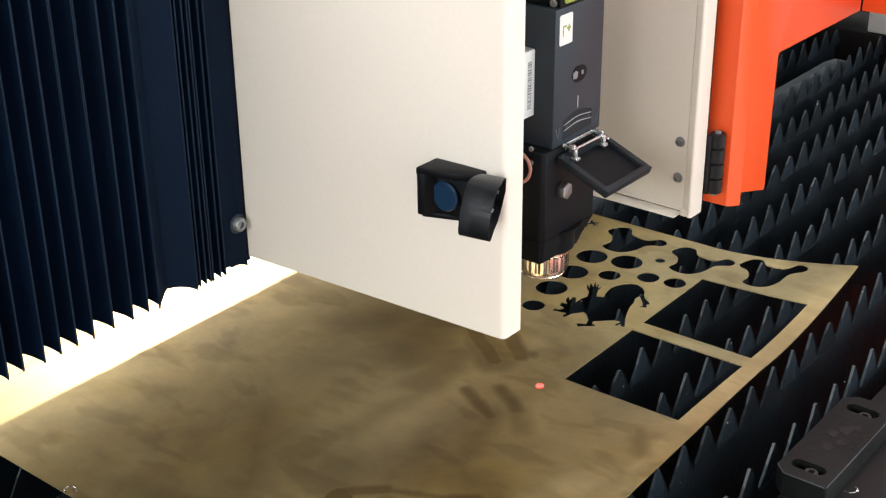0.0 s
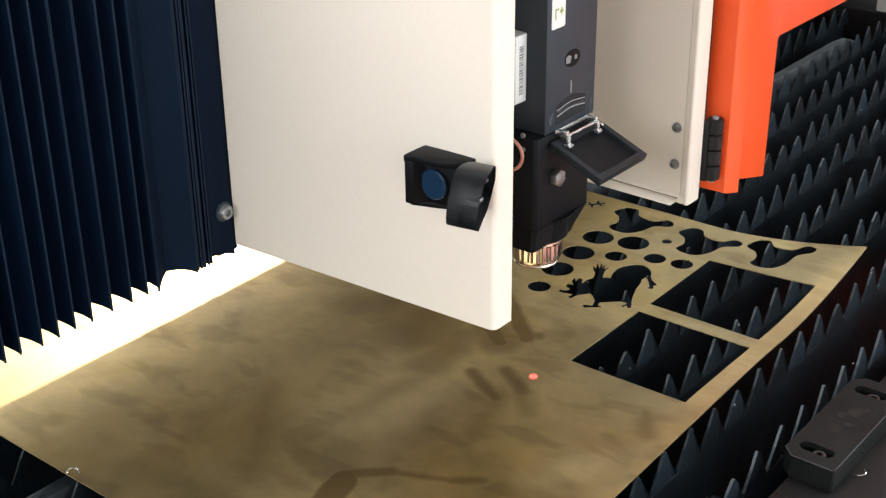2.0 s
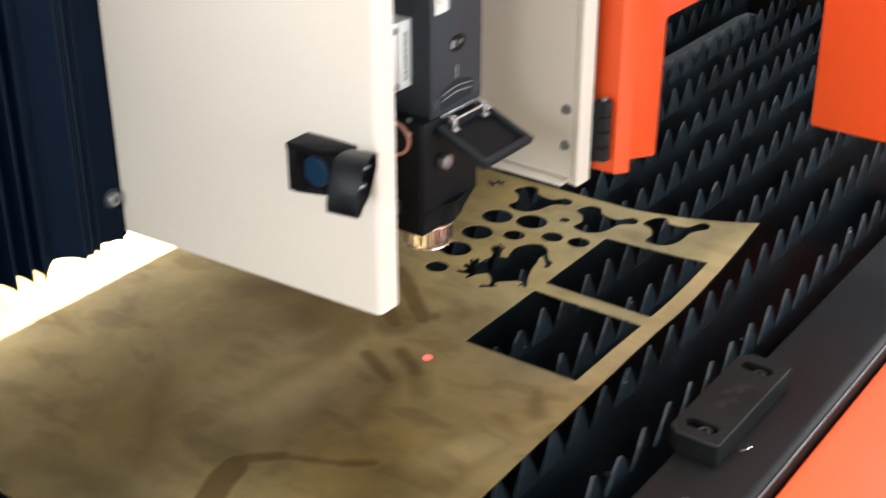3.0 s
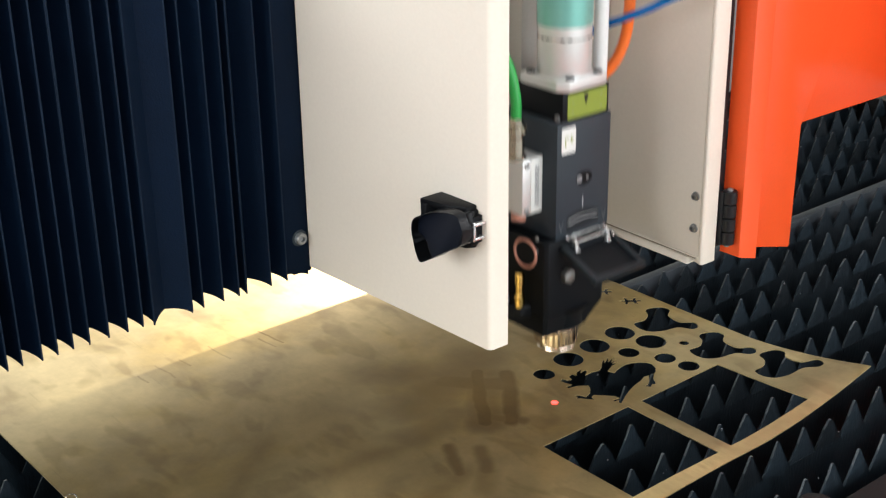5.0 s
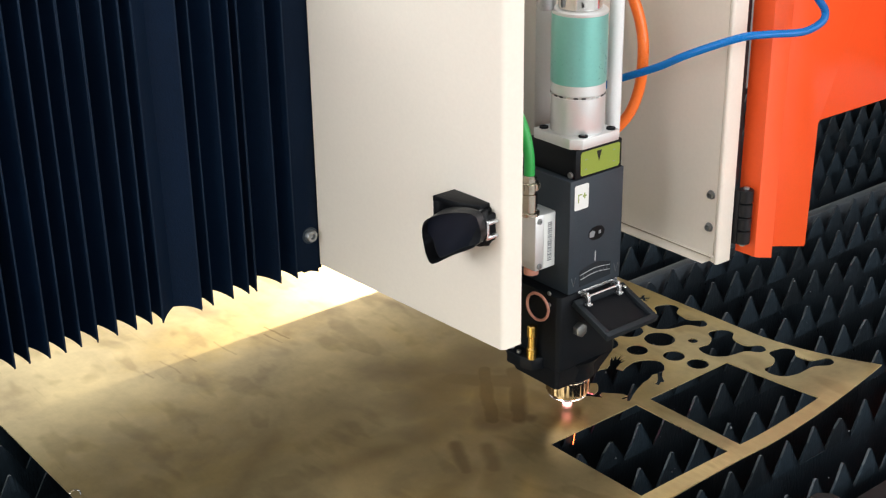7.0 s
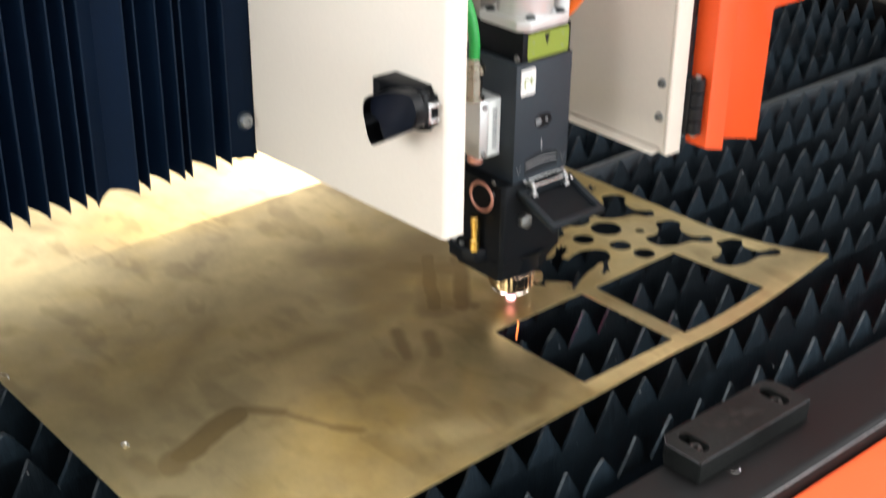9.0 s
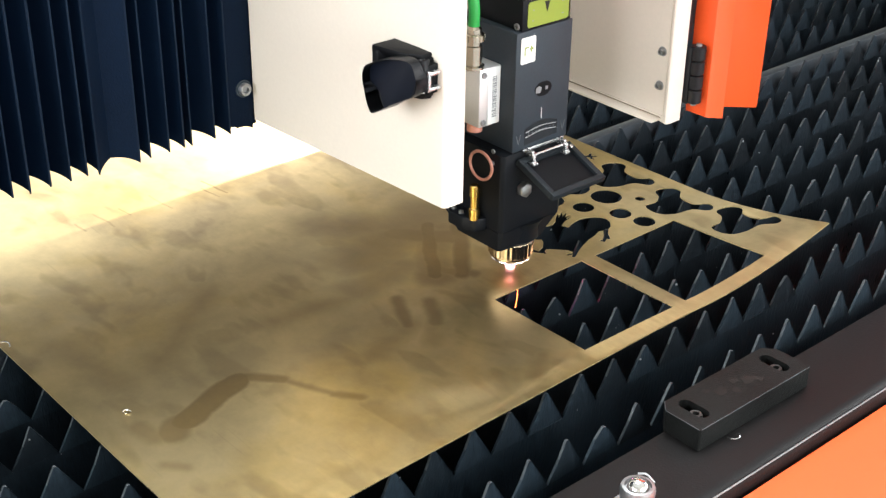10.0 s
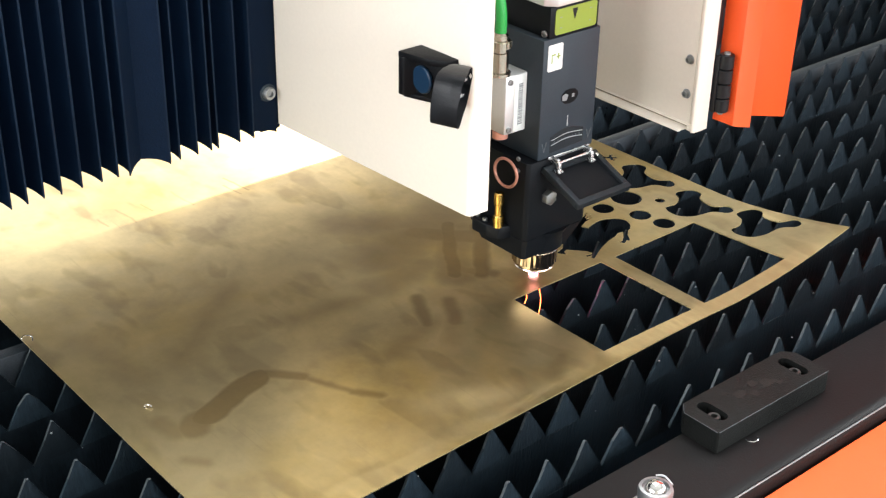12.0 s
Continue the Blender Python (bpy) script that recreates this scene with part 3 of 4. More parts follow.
def lizard():
    """Outline of a crested lizard on all fours, in millimetres: tufted head, one raised hand, arched back, hind legs, foreleg."""
    head = [(-48, 100), (-54, 92), (-56, 83), (-60, 84.5), (-59, 90), (-65, 88), (-71, 87), (-72, 91), (-67, 93.5), (-66, 97), (-71, 98), (-73, 104), (-68.5, 105.5), (-73, 110), (-74.5, 117), (-70, 112), (-71, 117.5), (-68, 119), (-64, 112), (-64, 121), (-62, 127)]
    hand = [(-65, 134), (-70, 139), (-75, 146.5), (-69, 142), (-74.5, 151.5), (-68, 145.5), (-72, 155.5), (-66, 147), (-67, 155), (-63.5, 146), (-61.5, 152), (-60, 141), (-56, 132.5)]
    back = [(-50, 135), (-52.5, 141), (-54, 148), (-54.5, 154), (-53, 160), (-49, 167), (-44.5, 171), (-40, 172.5), (-33, 170), (-27, 164)]
    hind = [(-25, 159), (-20, 153), (-14, 149), (-11, 146), (-13.5, 144.5), (-10.5, 139), (-16, 136.5), (-15.5, 141.5), (-19.5, 147), (-26, 153.5), (-27, 148), (-24, 141), (-22, 131)]
    far_leg = [(-18, 120), (-14, 111), (-9.5, 103), (-7.5, 99), (-10.5, 98), (-12.5, 101.5), (-13.5, 96.5), (-16.5, 98), (-15, 104.5), (-20, 103.5)]
    fore_leg = [(-26, 98), (-33, 91.5), (-32, 88), (-26.5, 86), (-31.5, 82), (-35, 79.5), (-38.5, 76), (-40, 78.5), (-44, 79), (-41, 82.5), (-35.5, 84.5), (-38, 92), (-44, 98)]
    return [(x / 1000, y / 1000) for x, y in head + hand + back + hind + far_leg + fore_leg]


def gecko(x, y, turn):
    """Outline of a tiny lizard seen from above, legs spread, toes splayed."""
    half = [(11.0, 0.0), (9.8, 2.2), (7.2, 2.0), (6.2, 1.8), (5.8, 3.8), (8.6, 6.0), (7.0, 6.4), (6.4, 8.4), (5.0, 6.8), (2.6, 7.0), (3.6, 4.6), (2.6, 2.6), (-1.4, 2.6), (-3.0, 4.4), (-1.6, 7.0), (-3.6, 6.8), (-4.8, 8.6), (-5.8, 6.8), (-8.0, 6.4), (-5.4, 4.4), (-5.0, 2.0), (-8.0, 1.5)]
    ring = half + [(-12.5, 0.0)] + [(a, -b) for a, b in half[:0:-1]]
    c, s = math.cos(radians(turn)) / 1000, math.sin(radians(turn)) / 1000
    return [(x + c * a - s * b, y + s * a + c * b) for a, b in ring]


def brass():
    rim = [(0.1265, -0.3288), (0.1135, 0.10), (0.1125, 0.2835), (-0.02, 0.2800), (-0.5, 0.2690), (-0.5, -0.3288)]
    holes = [[(0, 0), (0, 0.0995), (0.0995, 0.0995), (0.0995, 0)], [(0.0005, 0.1148), (0.0005, 0.2155), (0.0985, 0.2165), (0.0988, 0.1148)],
             bone(-0.0225, 0.2435, 0), bone(-0.0935, 0.2455, -2), bone(0.0425, 0.2540, 6), lizard()]
    holes += [disc(x, y, r) for x, y, r in ((-0.102, 0.1958, 0.0143), (-0.0706, 0.2049, 0.0143), (-0.0985, 0.1587, 0.0142), (-0.0687, 0.1729, 0.0098), (-0.0392, 0.1897, 0.0098),
                                             (-0.015, 0.1944, 0.0098), (-0.0954, 0.1216, 0.0140), (-0.0889, 0.0851, 0.0098), (-0.0482, 0.2256, 0.0046))]
    # a handful of tiny lizards near the far edge, and pinholes where cuts began
    for x, y, turn in ((-0.1448, 0.2555, 52), (-0.1790, 0.2500, 48), (-0.1748, 0.2200, 58), (-0.1773, 0.1465, 50), (-0.2030, 0.1500, 40), (-0.2330, 0.1840, 60), (-0.2140, 0.1790, 45)):
        holes.append(gecko(x, y, turn))
    holes += [disc(x, y, 0.0010, 8) for x, y in ((-0.1180, 0.2320), (-0.1300, 0.2150), (-0.1080, 0.2270))]
    curve = bpy.data.curves.new("outline", "CURVE")
    curve.dimensions, curve.fill_mode = "2D", "BOTH"
    curve.extrude = 0.0005
    for ring in [rim] + holes:
        sp = curve.splines.new("POLY")
        sp.points.add(len(ring) - 1)
        for p, q in zip(sp.points, ring):
            p.co = (*q, 0, 1)
        sp.use_cyclic_u = True
    temp = new("outline", curve)
    bpy.context.view_layer.update()
    me = bpy.data.meshes.new_from_object(temp.evaluated_get(bpy.context.evaluated_depsgraph_get()))
    bpy.data.objects.remove(temp)
    bpy.data.curves.remove(curve)
    bm = bmesh.new()
    bm.from_mesh(me)
    bpy.data.meshes.remove(me)
    for k in range(15):
        for co, no in (((0.11 - 0.015 * k, 0, 0), (1, 0, 0)), ((0, 0.275 - 0.018 * k, 0), (0, 1, 0))):
            bmesh.ops.bisect_plane(bm, geom=bm.verts[:] + bm.edges[:] + bm.faces[:], plane_co=co, plane_no=no)
    bmesh.ops.remove_doubles(bm, verts=bm.verts, dist=0.00002)
    bmesh.ops.triangulate(bm, faces=bm.faces[:])
    for v in bm.verts:
        v.co.z += sheet_height(v.co.x, v.co.y)
    bm.normal_update()
    # cut sides take a lighter brass that paints in the rims' highlight
    for f in bm.faces:
        f.material_index = 1 if abs(f.normal.z) < 0.5 else 0
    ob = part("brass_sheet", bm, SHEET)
    ob.data.materials.append(CUT_EDGE)
    tagged(ob, "tarnished smeared brass sheet with cut-out squares, circles and shapes", "metal sheet")


brass()


def shaving(x, y, z, r, turn):
    arc = [(r * math.cos(a), r * math.sin(a), 0.0006 * k) for k, a in enumerate([radians(d) for d in (0, 45, 90, 140, 190, 230)])]
    ob = part("metal_shaving", tube(arc, 0.0005, 6, 4), CHROME, m=pose(x, y, z, 10, 0, turn))
    tagged(ob, "small bright curl of cut metal", "metal shaving", "loose metal shavings")


shaving(-0.178, -0.3265, 0.0015, 0.004, 40)
shaving(0.2245, 0.020, -0.0175, 0.0042, 200)
shaving(-0.045, -0.2995, 0.0015, 0.003, 100)


def clamp_block():
    """Blackened steel block with two slotted bolt recesses, its near corners cut off."""
    t = thing("clamp_block", "blackened steel block bolted on the bed rim", "steel block", at=pose(0.1985, 0.0525, -0.0185))
    hx, hy, c = 0.0195, 0.0625, 0.008
    rim = [(-hx + c, -hy), (hx - 0.001, -hy), (hx, -hy + 0.001), (hx, hy - 0.001), (hx - 0.001, hy), (-hx + c, hy), (-hx, hy - c), (-hx, -hy + c)]
    def slot(y):
        out = []
        for k in range(9):
            a = radians(-90 + 180 * k / 8)
            out.append((0.0065 + 0.0055 * math.cos(a), y + 0.0055 * math.sin(a)))
        for k in range(9):
            a = radians(90 + 180 * k / 8)
            out.append((-0.0075 + 0.0055 * math.cos(a), y + 0.0055 * math.sin(a)))
        return out
    bm = bmesh.new()
    for ring, deep in ((rim, 0), (slot(-0.0455), 1), (slot(0.0455), 1)):
        vs = [bm.verts.new((x, y, 0.0175)) for x, y in ring]
        es = [bm.edges.new((vs[k], vs[(k + 1) % len(vs)])) for k in range(len(vs))]
        low = [bm.verts.new((x, y, 0.007 if deep else 0.0)) for x, y in ring]
        for k in range(len(vs)):
            j = (k + 1) % len(vs)
            bm.faces.new((vs[k], vs[j], low[j], low[k]))
        if deep:
            bm.faces.new(low)
    bmesh.ops.triangle_fill(bm, edges=[e for e in bm.edges if all(abs(v.co.z - 0.0175) < 1e-6 for v in e.verts)], use_beauty=True)
    part("block", bm, BLOCK, t)
    for y in (-0.0455, 0.0455):
        part("bolt", screw(0.0050, 0.0075, at(0.0015, y, 0.007)), BOLT, t, "dull socket-head bolt")
    # thin pale tubes paint a highlight along the block's near top edges
    for line in ([(-0.0115, -0.0625, 0.0174), (0.0185, -0.0625, 0.0174)], [(0.0195, -0.0615, 0.0174), (0.0195, 0.0615, 0.0174)], [(-0.0195, -0.0545, 0.0174), (-0.0115, -0.0625, 0.0174)]):
        part("worn_edge", tube(line, 0.00032, 6, 2), BRIGHT_EDGE, t, "thin bright line standing in for the edge's highlight")
    rnd = random.Random(4)
    for x, y, r in ((-0.002, -0.014, 0.0055), (0.004, -0.004, 0.0035), (-0.005, 0.004, 0.0045), (0.001, 0.013, 0.0060), (-0.009, -0.022, 0.0030), (0.006, 0.021, 0.0028)):
        ring = [(x + r * rnd.uniform(0.55, 1.1) * math.cos(radians(30 * k)), y + r * rnd.uniform(0.7, 1.3) * math.sin(radians(30 * k))) for k in range(12)]
        part("worn_mark", prism(rounded(ring, 2), 0.01745, 0.01765), RUBBED, t, "rubbed rusty patch")


clamp_block()


def end_block():
    t = thing("end_block", "pale grey painted steel block standing on the bed's end rail", "steel block", at=pose(-0.157, 1.106, -0.010))
    part("block", box(-0.050, 0.050, -0.040, 0.040, 0.0, 0.085, 0.003), PALE_GREY, t)
    for x in (-0.030, 0.030):
        part("bolt", screw(0.005, 0.004, at(x, 0.0, 0.085)), STEEL, t)


end_block()


def ball_seat():
    """A steel ball in a ringed hex fitting on the bed rim."""
    t = thing("ball_transfer", "steel ball seat with a hexagonal collar on the bed rim", "ball fitting", at=pose(0.2325, -0.0895, -0.019))
    part("washer", lathe([(0, 0), (0.0165, 0), (0.0165, 0.0022), (0.0155, 0.003), (0, 0.003)], 40), STEEL, t)
    hexa = [(0.0128 * math.cos(radians(60 * k + 12)), 0.0128 * math.sin(radians(60 * k + 12))) for k in range(6)]
    part("collar", prism(hexa, 0.003, 0.012, 0.0008), STEEL, t)
    part("cup", lathe([(0.0, 0.011), (0.0112, 0.011), (0.0116, 0.018), (0.0108, 0.0205), (0.0088, 0.0208), (0.0082, 0.0185), (0, 0.0185)], 40), STEEL, t)
    ball = bmesh.new()
    bmesh.ops.create_uvsphere(ball, u_segments=28, v_segments=16, radius=0.0075, matrix=Matrix.Translation((0, 0, 0.0175)))
    part("ball", ball, CHROME, t, "scuffed bright steel ball")
    part("clip", tube([(0.004, 0.0115, 0.019), (-0.004, 0.0125, 0.0205), (-0.009, 0.010, 0.0195)], 0.0008, 8), STEEL, t)


ball_seat()


# ---------------------------------------------------------------- gantry
def gantry():
    t = thing("gantry_beam", "mid-grey gantry beam, unseen behind the bellows", "gantry beam", at=pose(TRAVEL[0][1], 0, 0))
    # unseen; its rear edge is sized and skewed to place the sun's shadow line
    part("beam", box(-0.4847, -0.2350, -1.6, 2.2, 0.120, 0.39, 0.004), BEAM_PAINT, t, m=pose(0, 0, 0, 0, 0, 1.15))
    part("guide_rail", box(-0.234, -0.200, -1.5, 2.0, 0.34, 0.37, 0.002), STEEL, t)
    return t


BEAM = gantry()

PLEAT_W, TIP_X, LOW, HIGH = 0.0225, -0.1660, 0.1065, 0.40
FIXED_Y, WIDE = -0.1920, 0.0345


def leaf_mesh(width, rise):
    """One panel of a pleat: tip at x = 0, lower edge arched up towards the valley, a lighter crease along the tip."""
    bm = bmesh.new()
    low = [(width * k / 6, LOW + rise * (1 - (1 - k / 6) ** 2.4)) for k in range(7)]
    for side in (-0.0004, 0.0004):
        vs = [bm.verts.new((x, side, z)) for x, z in low] + [bm.verts.new((x, side, HIGH)) for x, z in low[::-1]]
        for k in range(6):
            bm.faces.new((vs[k], vs[k + 1], vs[12 - k], vs[13 - k]))
    bm.verts.ensure_lookup_table()
    for k in range(6):
        bm.faces.new((bm.verts[k], bm.verts[k + 1], bm.verts[15 + k], bm.verts[14 + k]))
    bm.faces.new((bm.verts[0], bm.verts[14], bm.verts[27], bm.verts[13]))
    crease = box(-0.0003, 0.0005, -0.00065, 0.00065, LOW - 0.0003, HIGH)
    me = bpy.data.meshes.new("crease")
    crease.to_mesh(me)
    crease.free()
    before = len(bm.faces)
    bm.from_mesh(me)
    bpy.data.meshes.remove(me)
    bm.faces.ensure_lookup_table()
    for f in bm.faces[before:]:
        f.material_index = 1
    return bm


def bellows():
    """Pleated cover of the beam: panels folded one against the next."""
    t = thing("bellows", "dark navy pleated bellows covering the gantry beam", "bellows", at=pose(TRAVEL[0][1], 0, 0))
    rnd = random.Random(3)
    first = part("pleat", leaf_mesh(PLEAT_W, 0.0040), FABRIC, t, smooth=False)
    first.data.materials.append(CREASE)
    leaves = []

    def leaf():
        if not leaves:
            leaves.append(first)
            return first
        ob = new("pleat", first.data)
        ob.parent = t
        leaves.append(ob)
        return ob

    # the far group keeps its folds: tips at given gaps, each valley shared by two leaves
    def fold(ob, x, y, half, depth):
        ob.matrix_basis = pose(x, y, rnd.uniform(-0.001, 0.001), rnd.uniform(-0.12, 0.12), 0, math.degrees(math.atan2(half, -depth)))
    gaps = [0.0097, 0.0136, 0.0159, 0.0162, 0.0138, 0.0127, 0.0122, 0.0158, 0.0116] + [rnd.choice((0.0110, 0.0125, 0.0140, 0.0155)) for k in range(10)]
    y = FIXED_Y - WIDE
    for gap in gaps:
        depth = math.sqrt(PLEAT_W ** 2 - gap ** 2 / 4)
        fold(leaf(), TIP_X, y, -gap / 2, depth)
        y -= gap
        fold(leaf(), TIP_X, y, gap / 2, depth)
    # one stretched, shallow fold
    for tip, across in ((FIXED_Y, -0.0202), (FIXED_Y - WIDE, 0.0143)):
        wide = part("pleat", leaf_mesh(math.hypot(across, 0.0085), 0.0065), FABRIC, t, smooth=False, m=pose(TIP_X, tip, -0.0015, 0, 0, math.degrees(math.atan2(across, -0.0085))))
        wide.data.materials.append(CREASE)
    shares = [0.95, 1.72, 1.37, 0.69, 2.18, 1.48]
    moving = []
    for k in range(len(shares)):
        moving.append((leaf(), leaf(), k))
    # end plate, its lower edge drawn down towards the carriage panel
    rim = [(-0.1570, LOW + 0.0045), (-0.1510, LOW + 0.0040), (-0.1440, LOW + 0.0025), (-0.1385, LOW + 0.0005), (-0.1346, LOW - 0.0015), (-0.1346, HIGH), (-0.1570, HIGH)]
    plate = prism(rim, -0.1690, -0.1668, 0.0003, SIDEWAYS)
    box(-0.1860, -0.1692, -0.1480, -0.1300, LOW + 0.001, HIGH, bm=plate)
    return t, moving, shares, plate


BELLOWS, MOVING_PLEATS, PLEAT_SHARES, END_PLATE = bellows()


# ---------------------------------------------------------------- carriage
CARRIAGE = thing("carriage", "cream sheet-metal carriage hood with an orange swung-open cover", "machine carriage", at=pose(*TRAVEL[0][1:], 0))


def carriage():
    t = CARRIAGE
    # side panel towards the bellows: outer skin, wide front return, back and bottom lips
    def channel(y_out, y_in, x_back, x_front, low, high, skin=0.002):
        s = 1 if y_in > y_out else -1
        r = 0.004
        arc = [(x_front - r + r * math.sin(radians(a)), y_out + s * (r - r * math.cos(radians(a)))) for a in (0, 22, 45, 68, 90)]
        rim = [(x_back, y_out)] + arc + [(x_front, y_in), (x_front - 0.012, y_in), (x_front - 0.012, y_in - s * skin), (x_front - skin, y_in - s * skin),
               (x_front - skin, y_out + s * (r + 0.001)), (x_front - r - 0.001, y_out + s * skin), (x_back, y_out + s * skin)]
        return prism(rim, low, high)

    def toe_out(bm):
        """The panel stands a little askew: its rear edge lies further out."""
        for v in bm.verts:
            v.co.y += 0.0555 * min(v.co.x - 0.0460, 0)
        return bm
    part("side_panel", toe_out(channel(-0.1205, -0.1025, -0.1675, 0.0535, 0.1118, 0.55)), WHITE, t, "cream powder-coated side panel with a rounded front edge")
    part("bottom_lip", toe_out(box(-0.1670, 0.0460, -0.1185, -0.1035, 0.1122, 0.1142)), WHITE, t)
    # opposite panel seen from inside
    p = part("side_panel", box(-0.15, 0.0445, 0.1235, 0.1255, 0.1128, 0.55), WHITE, t, "cream side panel, scuffed along its lower edge")
    front = prism([(0.0525, 0.1150), (0.0545, 0.1150), (0.0560, 0.1165), (0.0560, 0.1315), (0.0545, 0.1330), (0.0445, 0.1330), (0.0445, 0.1237), (0.0525, 0.1237)], 0.1140, 0.55, 0.0006)
    part("front_edge", front, WHITE, t, "bright cream folded front edge")
    lip = [(-0.15, 0.1110), (-0.02, 0.1122), (0.0120, 0.1112), (0.0280, 0.1095), (0.0360, 0.1095), (0.0400, 0.1115), (0.0460, 0.1105), (0.0530, 0.1120), (0.0530, 0.1165), (-0.15, 0.1165)]
    part("bottom_lip", prism(lip, -0.1310, -0.1225, 0.0004, UPRIGHT), WHITE, t, "worn cream bottom fold with a small notch")
    part("bottom_flange", box(-0.148, 0.0440, 0.1105, 0.1232, 0.1128, 0.1142, 0.0004), WHITE, t, "grimy cream flange along the panel's foot")
    part("grime_line", tube([(-0.146, 0.1231, 0.1146), (-0.06, 0.1231, 0.1150), (0.0430, 0.1231, 0.1145)], 0.0009, 6), GRIME, t, "brown grime in the fold")
    for z in (0.1700, 0.1410):
        part("screw", screw(0.0030, 0.0034, at(0.0385, 0.1236, z, FACE_MY)), STEEL, t, "dull button-head screw")
        part("washer", rod(0.0040, 0.0, 0.0006, 0.0002, m=at(0.0385, 0.1236, z, FACE_MY)), STEEL, t)
    # mounting plates behind the head
    part("back_plate", box(-0.082, -0.070, -0.1005, 0.1225, 0.128, 0.288, 0.001), PLATE_GREY, t, "grey mounting plate")
    part("back_plate", box(-0.082, -0.0675, -0.1005, 0.1225, 0.2885, 0.55, 0.001), WHITE, t)
    part("z_slide", box(-0.0695, -0.050, 0.004, 0.026, 0.150, 0.55, 0.001), PLATE_GREY, t, "aluminium vertical slide")
    # hinge of the swung-open cover
    h = part("hinge_leaf", box(0.030, 0.0585, 0.1345, 0.1365, 0.128, 0.176, 0.0005), BLACK, t, "black hinge leaf")
    for k in range(4):
        part("hinge_knuckle", rod(0.0062, 0.1285 + 0.0122 * k, 0.1400 + 0.0122 * k, 0.0008, 16, at(0.0600, 0.1415, 0)), BLACK, h)
    part("hinge_pin", rod(0.0026, 0.126, 0.1785, 0.0005, 12, at(0.0600, 0.1415, 0)), STEEL, h)
    part("seal", box(0.040, 0.0525, 0.1335, 0.1400, 0.180, 0.55), BLACK, t, "black strip between the panel's front edge and the cover")
    # the cover: an edge strip, a side with an arched cut-out and a front turned towards the operator
    cover = part("cover", prism([(0.1745, 0.1170), (0.2245, 0.1033), (0.2258, 0.1050), (0.2275, 0.2160), (0.2295, 0.2185), (0.384, 0.2180), (0.384, 0.55), (0.1745, 0.55)], 0.0610, 0.0630, 0.0003, SIDEWAYS), ORANGE, t, "orange powder-coated cover with an arched cut-out, swung open")
    strip = [(0.0610, 0.1775), (0.0630, 0.1780), (0.0682, 0.1720), (0.0687, 0.1530), (0.0672, 0.1500), (0.0480, 0.1480), (0.0480, 0.1500), (0.0660, 0.1520), (0.0665, 0.1705)]
    edge = prism(strip, 0.1085, 0.55)
    for v in edge.verts:
        if v.co.z < 0.2:
            v.co.z = 0.1185 - 0.3 * (v.co.y - 0.14)
    part("edge_strip", edge, ORANGE, cover)
    face = [(0.0645, 0.2180), (0.1280, 0.2180), (0.1300, 0.2160), (0.1320, 0.0960), (0.1340, 0.0940), (0.2600, 0.0940), (0.2600, 0.55), (0.0645, 0.55)]
    part("front_face", prism(face, -0.3860, -0.3840, 0.0003, UPRIGHT), ORANGE, cover)
    # bellows end plate and its bolt
    part("bellows_plate", END_PLATE, FABRIC, t, "black end plate of the bellows")
    part("bolt", screw(0.0052, 0.0050, at(-0.1668, -0.1420, 0.1411, FACE_X)), STEEL, t, "dull steel bolt")
    part("bolt_washer", rod(0.0072, 0, 0.0012, 0.0003, m=at(-0.1669, -0.1420, 0.1411, FACE_X)), GREY_METAL, t)
    # latch
    base = part("latch_body", latch_body(), MATT_BLACK, t, "black plastic latch body with a recessed blue disc")
    part("blue_disc", rod(0.0098, 0, 0.0030, 0.0008, 28, at(0.0190, -0.1340, 0.2080, FACE_MY)), BLUE_DISC, base, "dull blue round insert")
    for z in (0.2145, 0.2035):
        part("spring_clip", box(0.0430, 0.0500, -0.1310, -0.1215, z - 0.0013, z + 0.0013, 0.0006), WIRE, base, "bright steel spring clip")
    part("spring_clip", box(0.0468, 0.0492, -0.1318, -0.1296, 0.2015, 0.2165, 0.0005), WIRE, base, "bright steel spring clip")
    part("clip_base", box(0.0418, 0.0462, -0.1300, -0.1209, 0.1985, 0.2195, 0.0008), MATT_BLACK, base)
    part("hinge_pin", rod(0.0024, 0.1985, 0.2225, 0.0005, 12, at(0.0405, -0.1300, 0)), WIRE, base)
    lever = part("latch_lever", latch_lever(), LEVER_BLACK, t, "black curved plastic latch lever")
    lever.data.materials.append(LEVER_HOLLOW)
    return lever


def latch_body():
    """A wedge-shaped block, deep at its free end, hollowed towards the viewer."""
    bm = bmesh.new()
    rim = [(0.0030, -0.1208), (0.0420, -0.1208), (0.0420, -0.1285), (0.0300, -0.1330), (0.0120, -0.1345), (0.0085, -0.1430), (0.0030, -0.1440), (0.0010, -0.1400)]
    bm = prism(rim, 0.1945, 0.2225, 0.0012)
    hood = prism([(0.0012, -0.1208), (0.0400, -0.1208), (0.0400, -0.1300), (0.0260, -0.1380), (0.0012, -0.1430)], 0.2205, 0.2255, 0.0012)
    me = bpy.data.meshes.new("hood")
    hood.to_mesh(me)
    hood.free()
    bm.from_mesh(me)
    bpy.data.meshes.remove(me)
    sill = prism([(0.0012, -0.1208), (0.0400, -0.1208), (0.0360, -0.1280), (0.0030, -0.1400)], 0.1915, 0.1955, 0.0012)
    me = bpy.data.meshes.new("sill")
    sill.to_mesh(me)
    sill.free()
    bm.from_mesh(me)
    bpy.data.meshes.remove(me)
    return bm


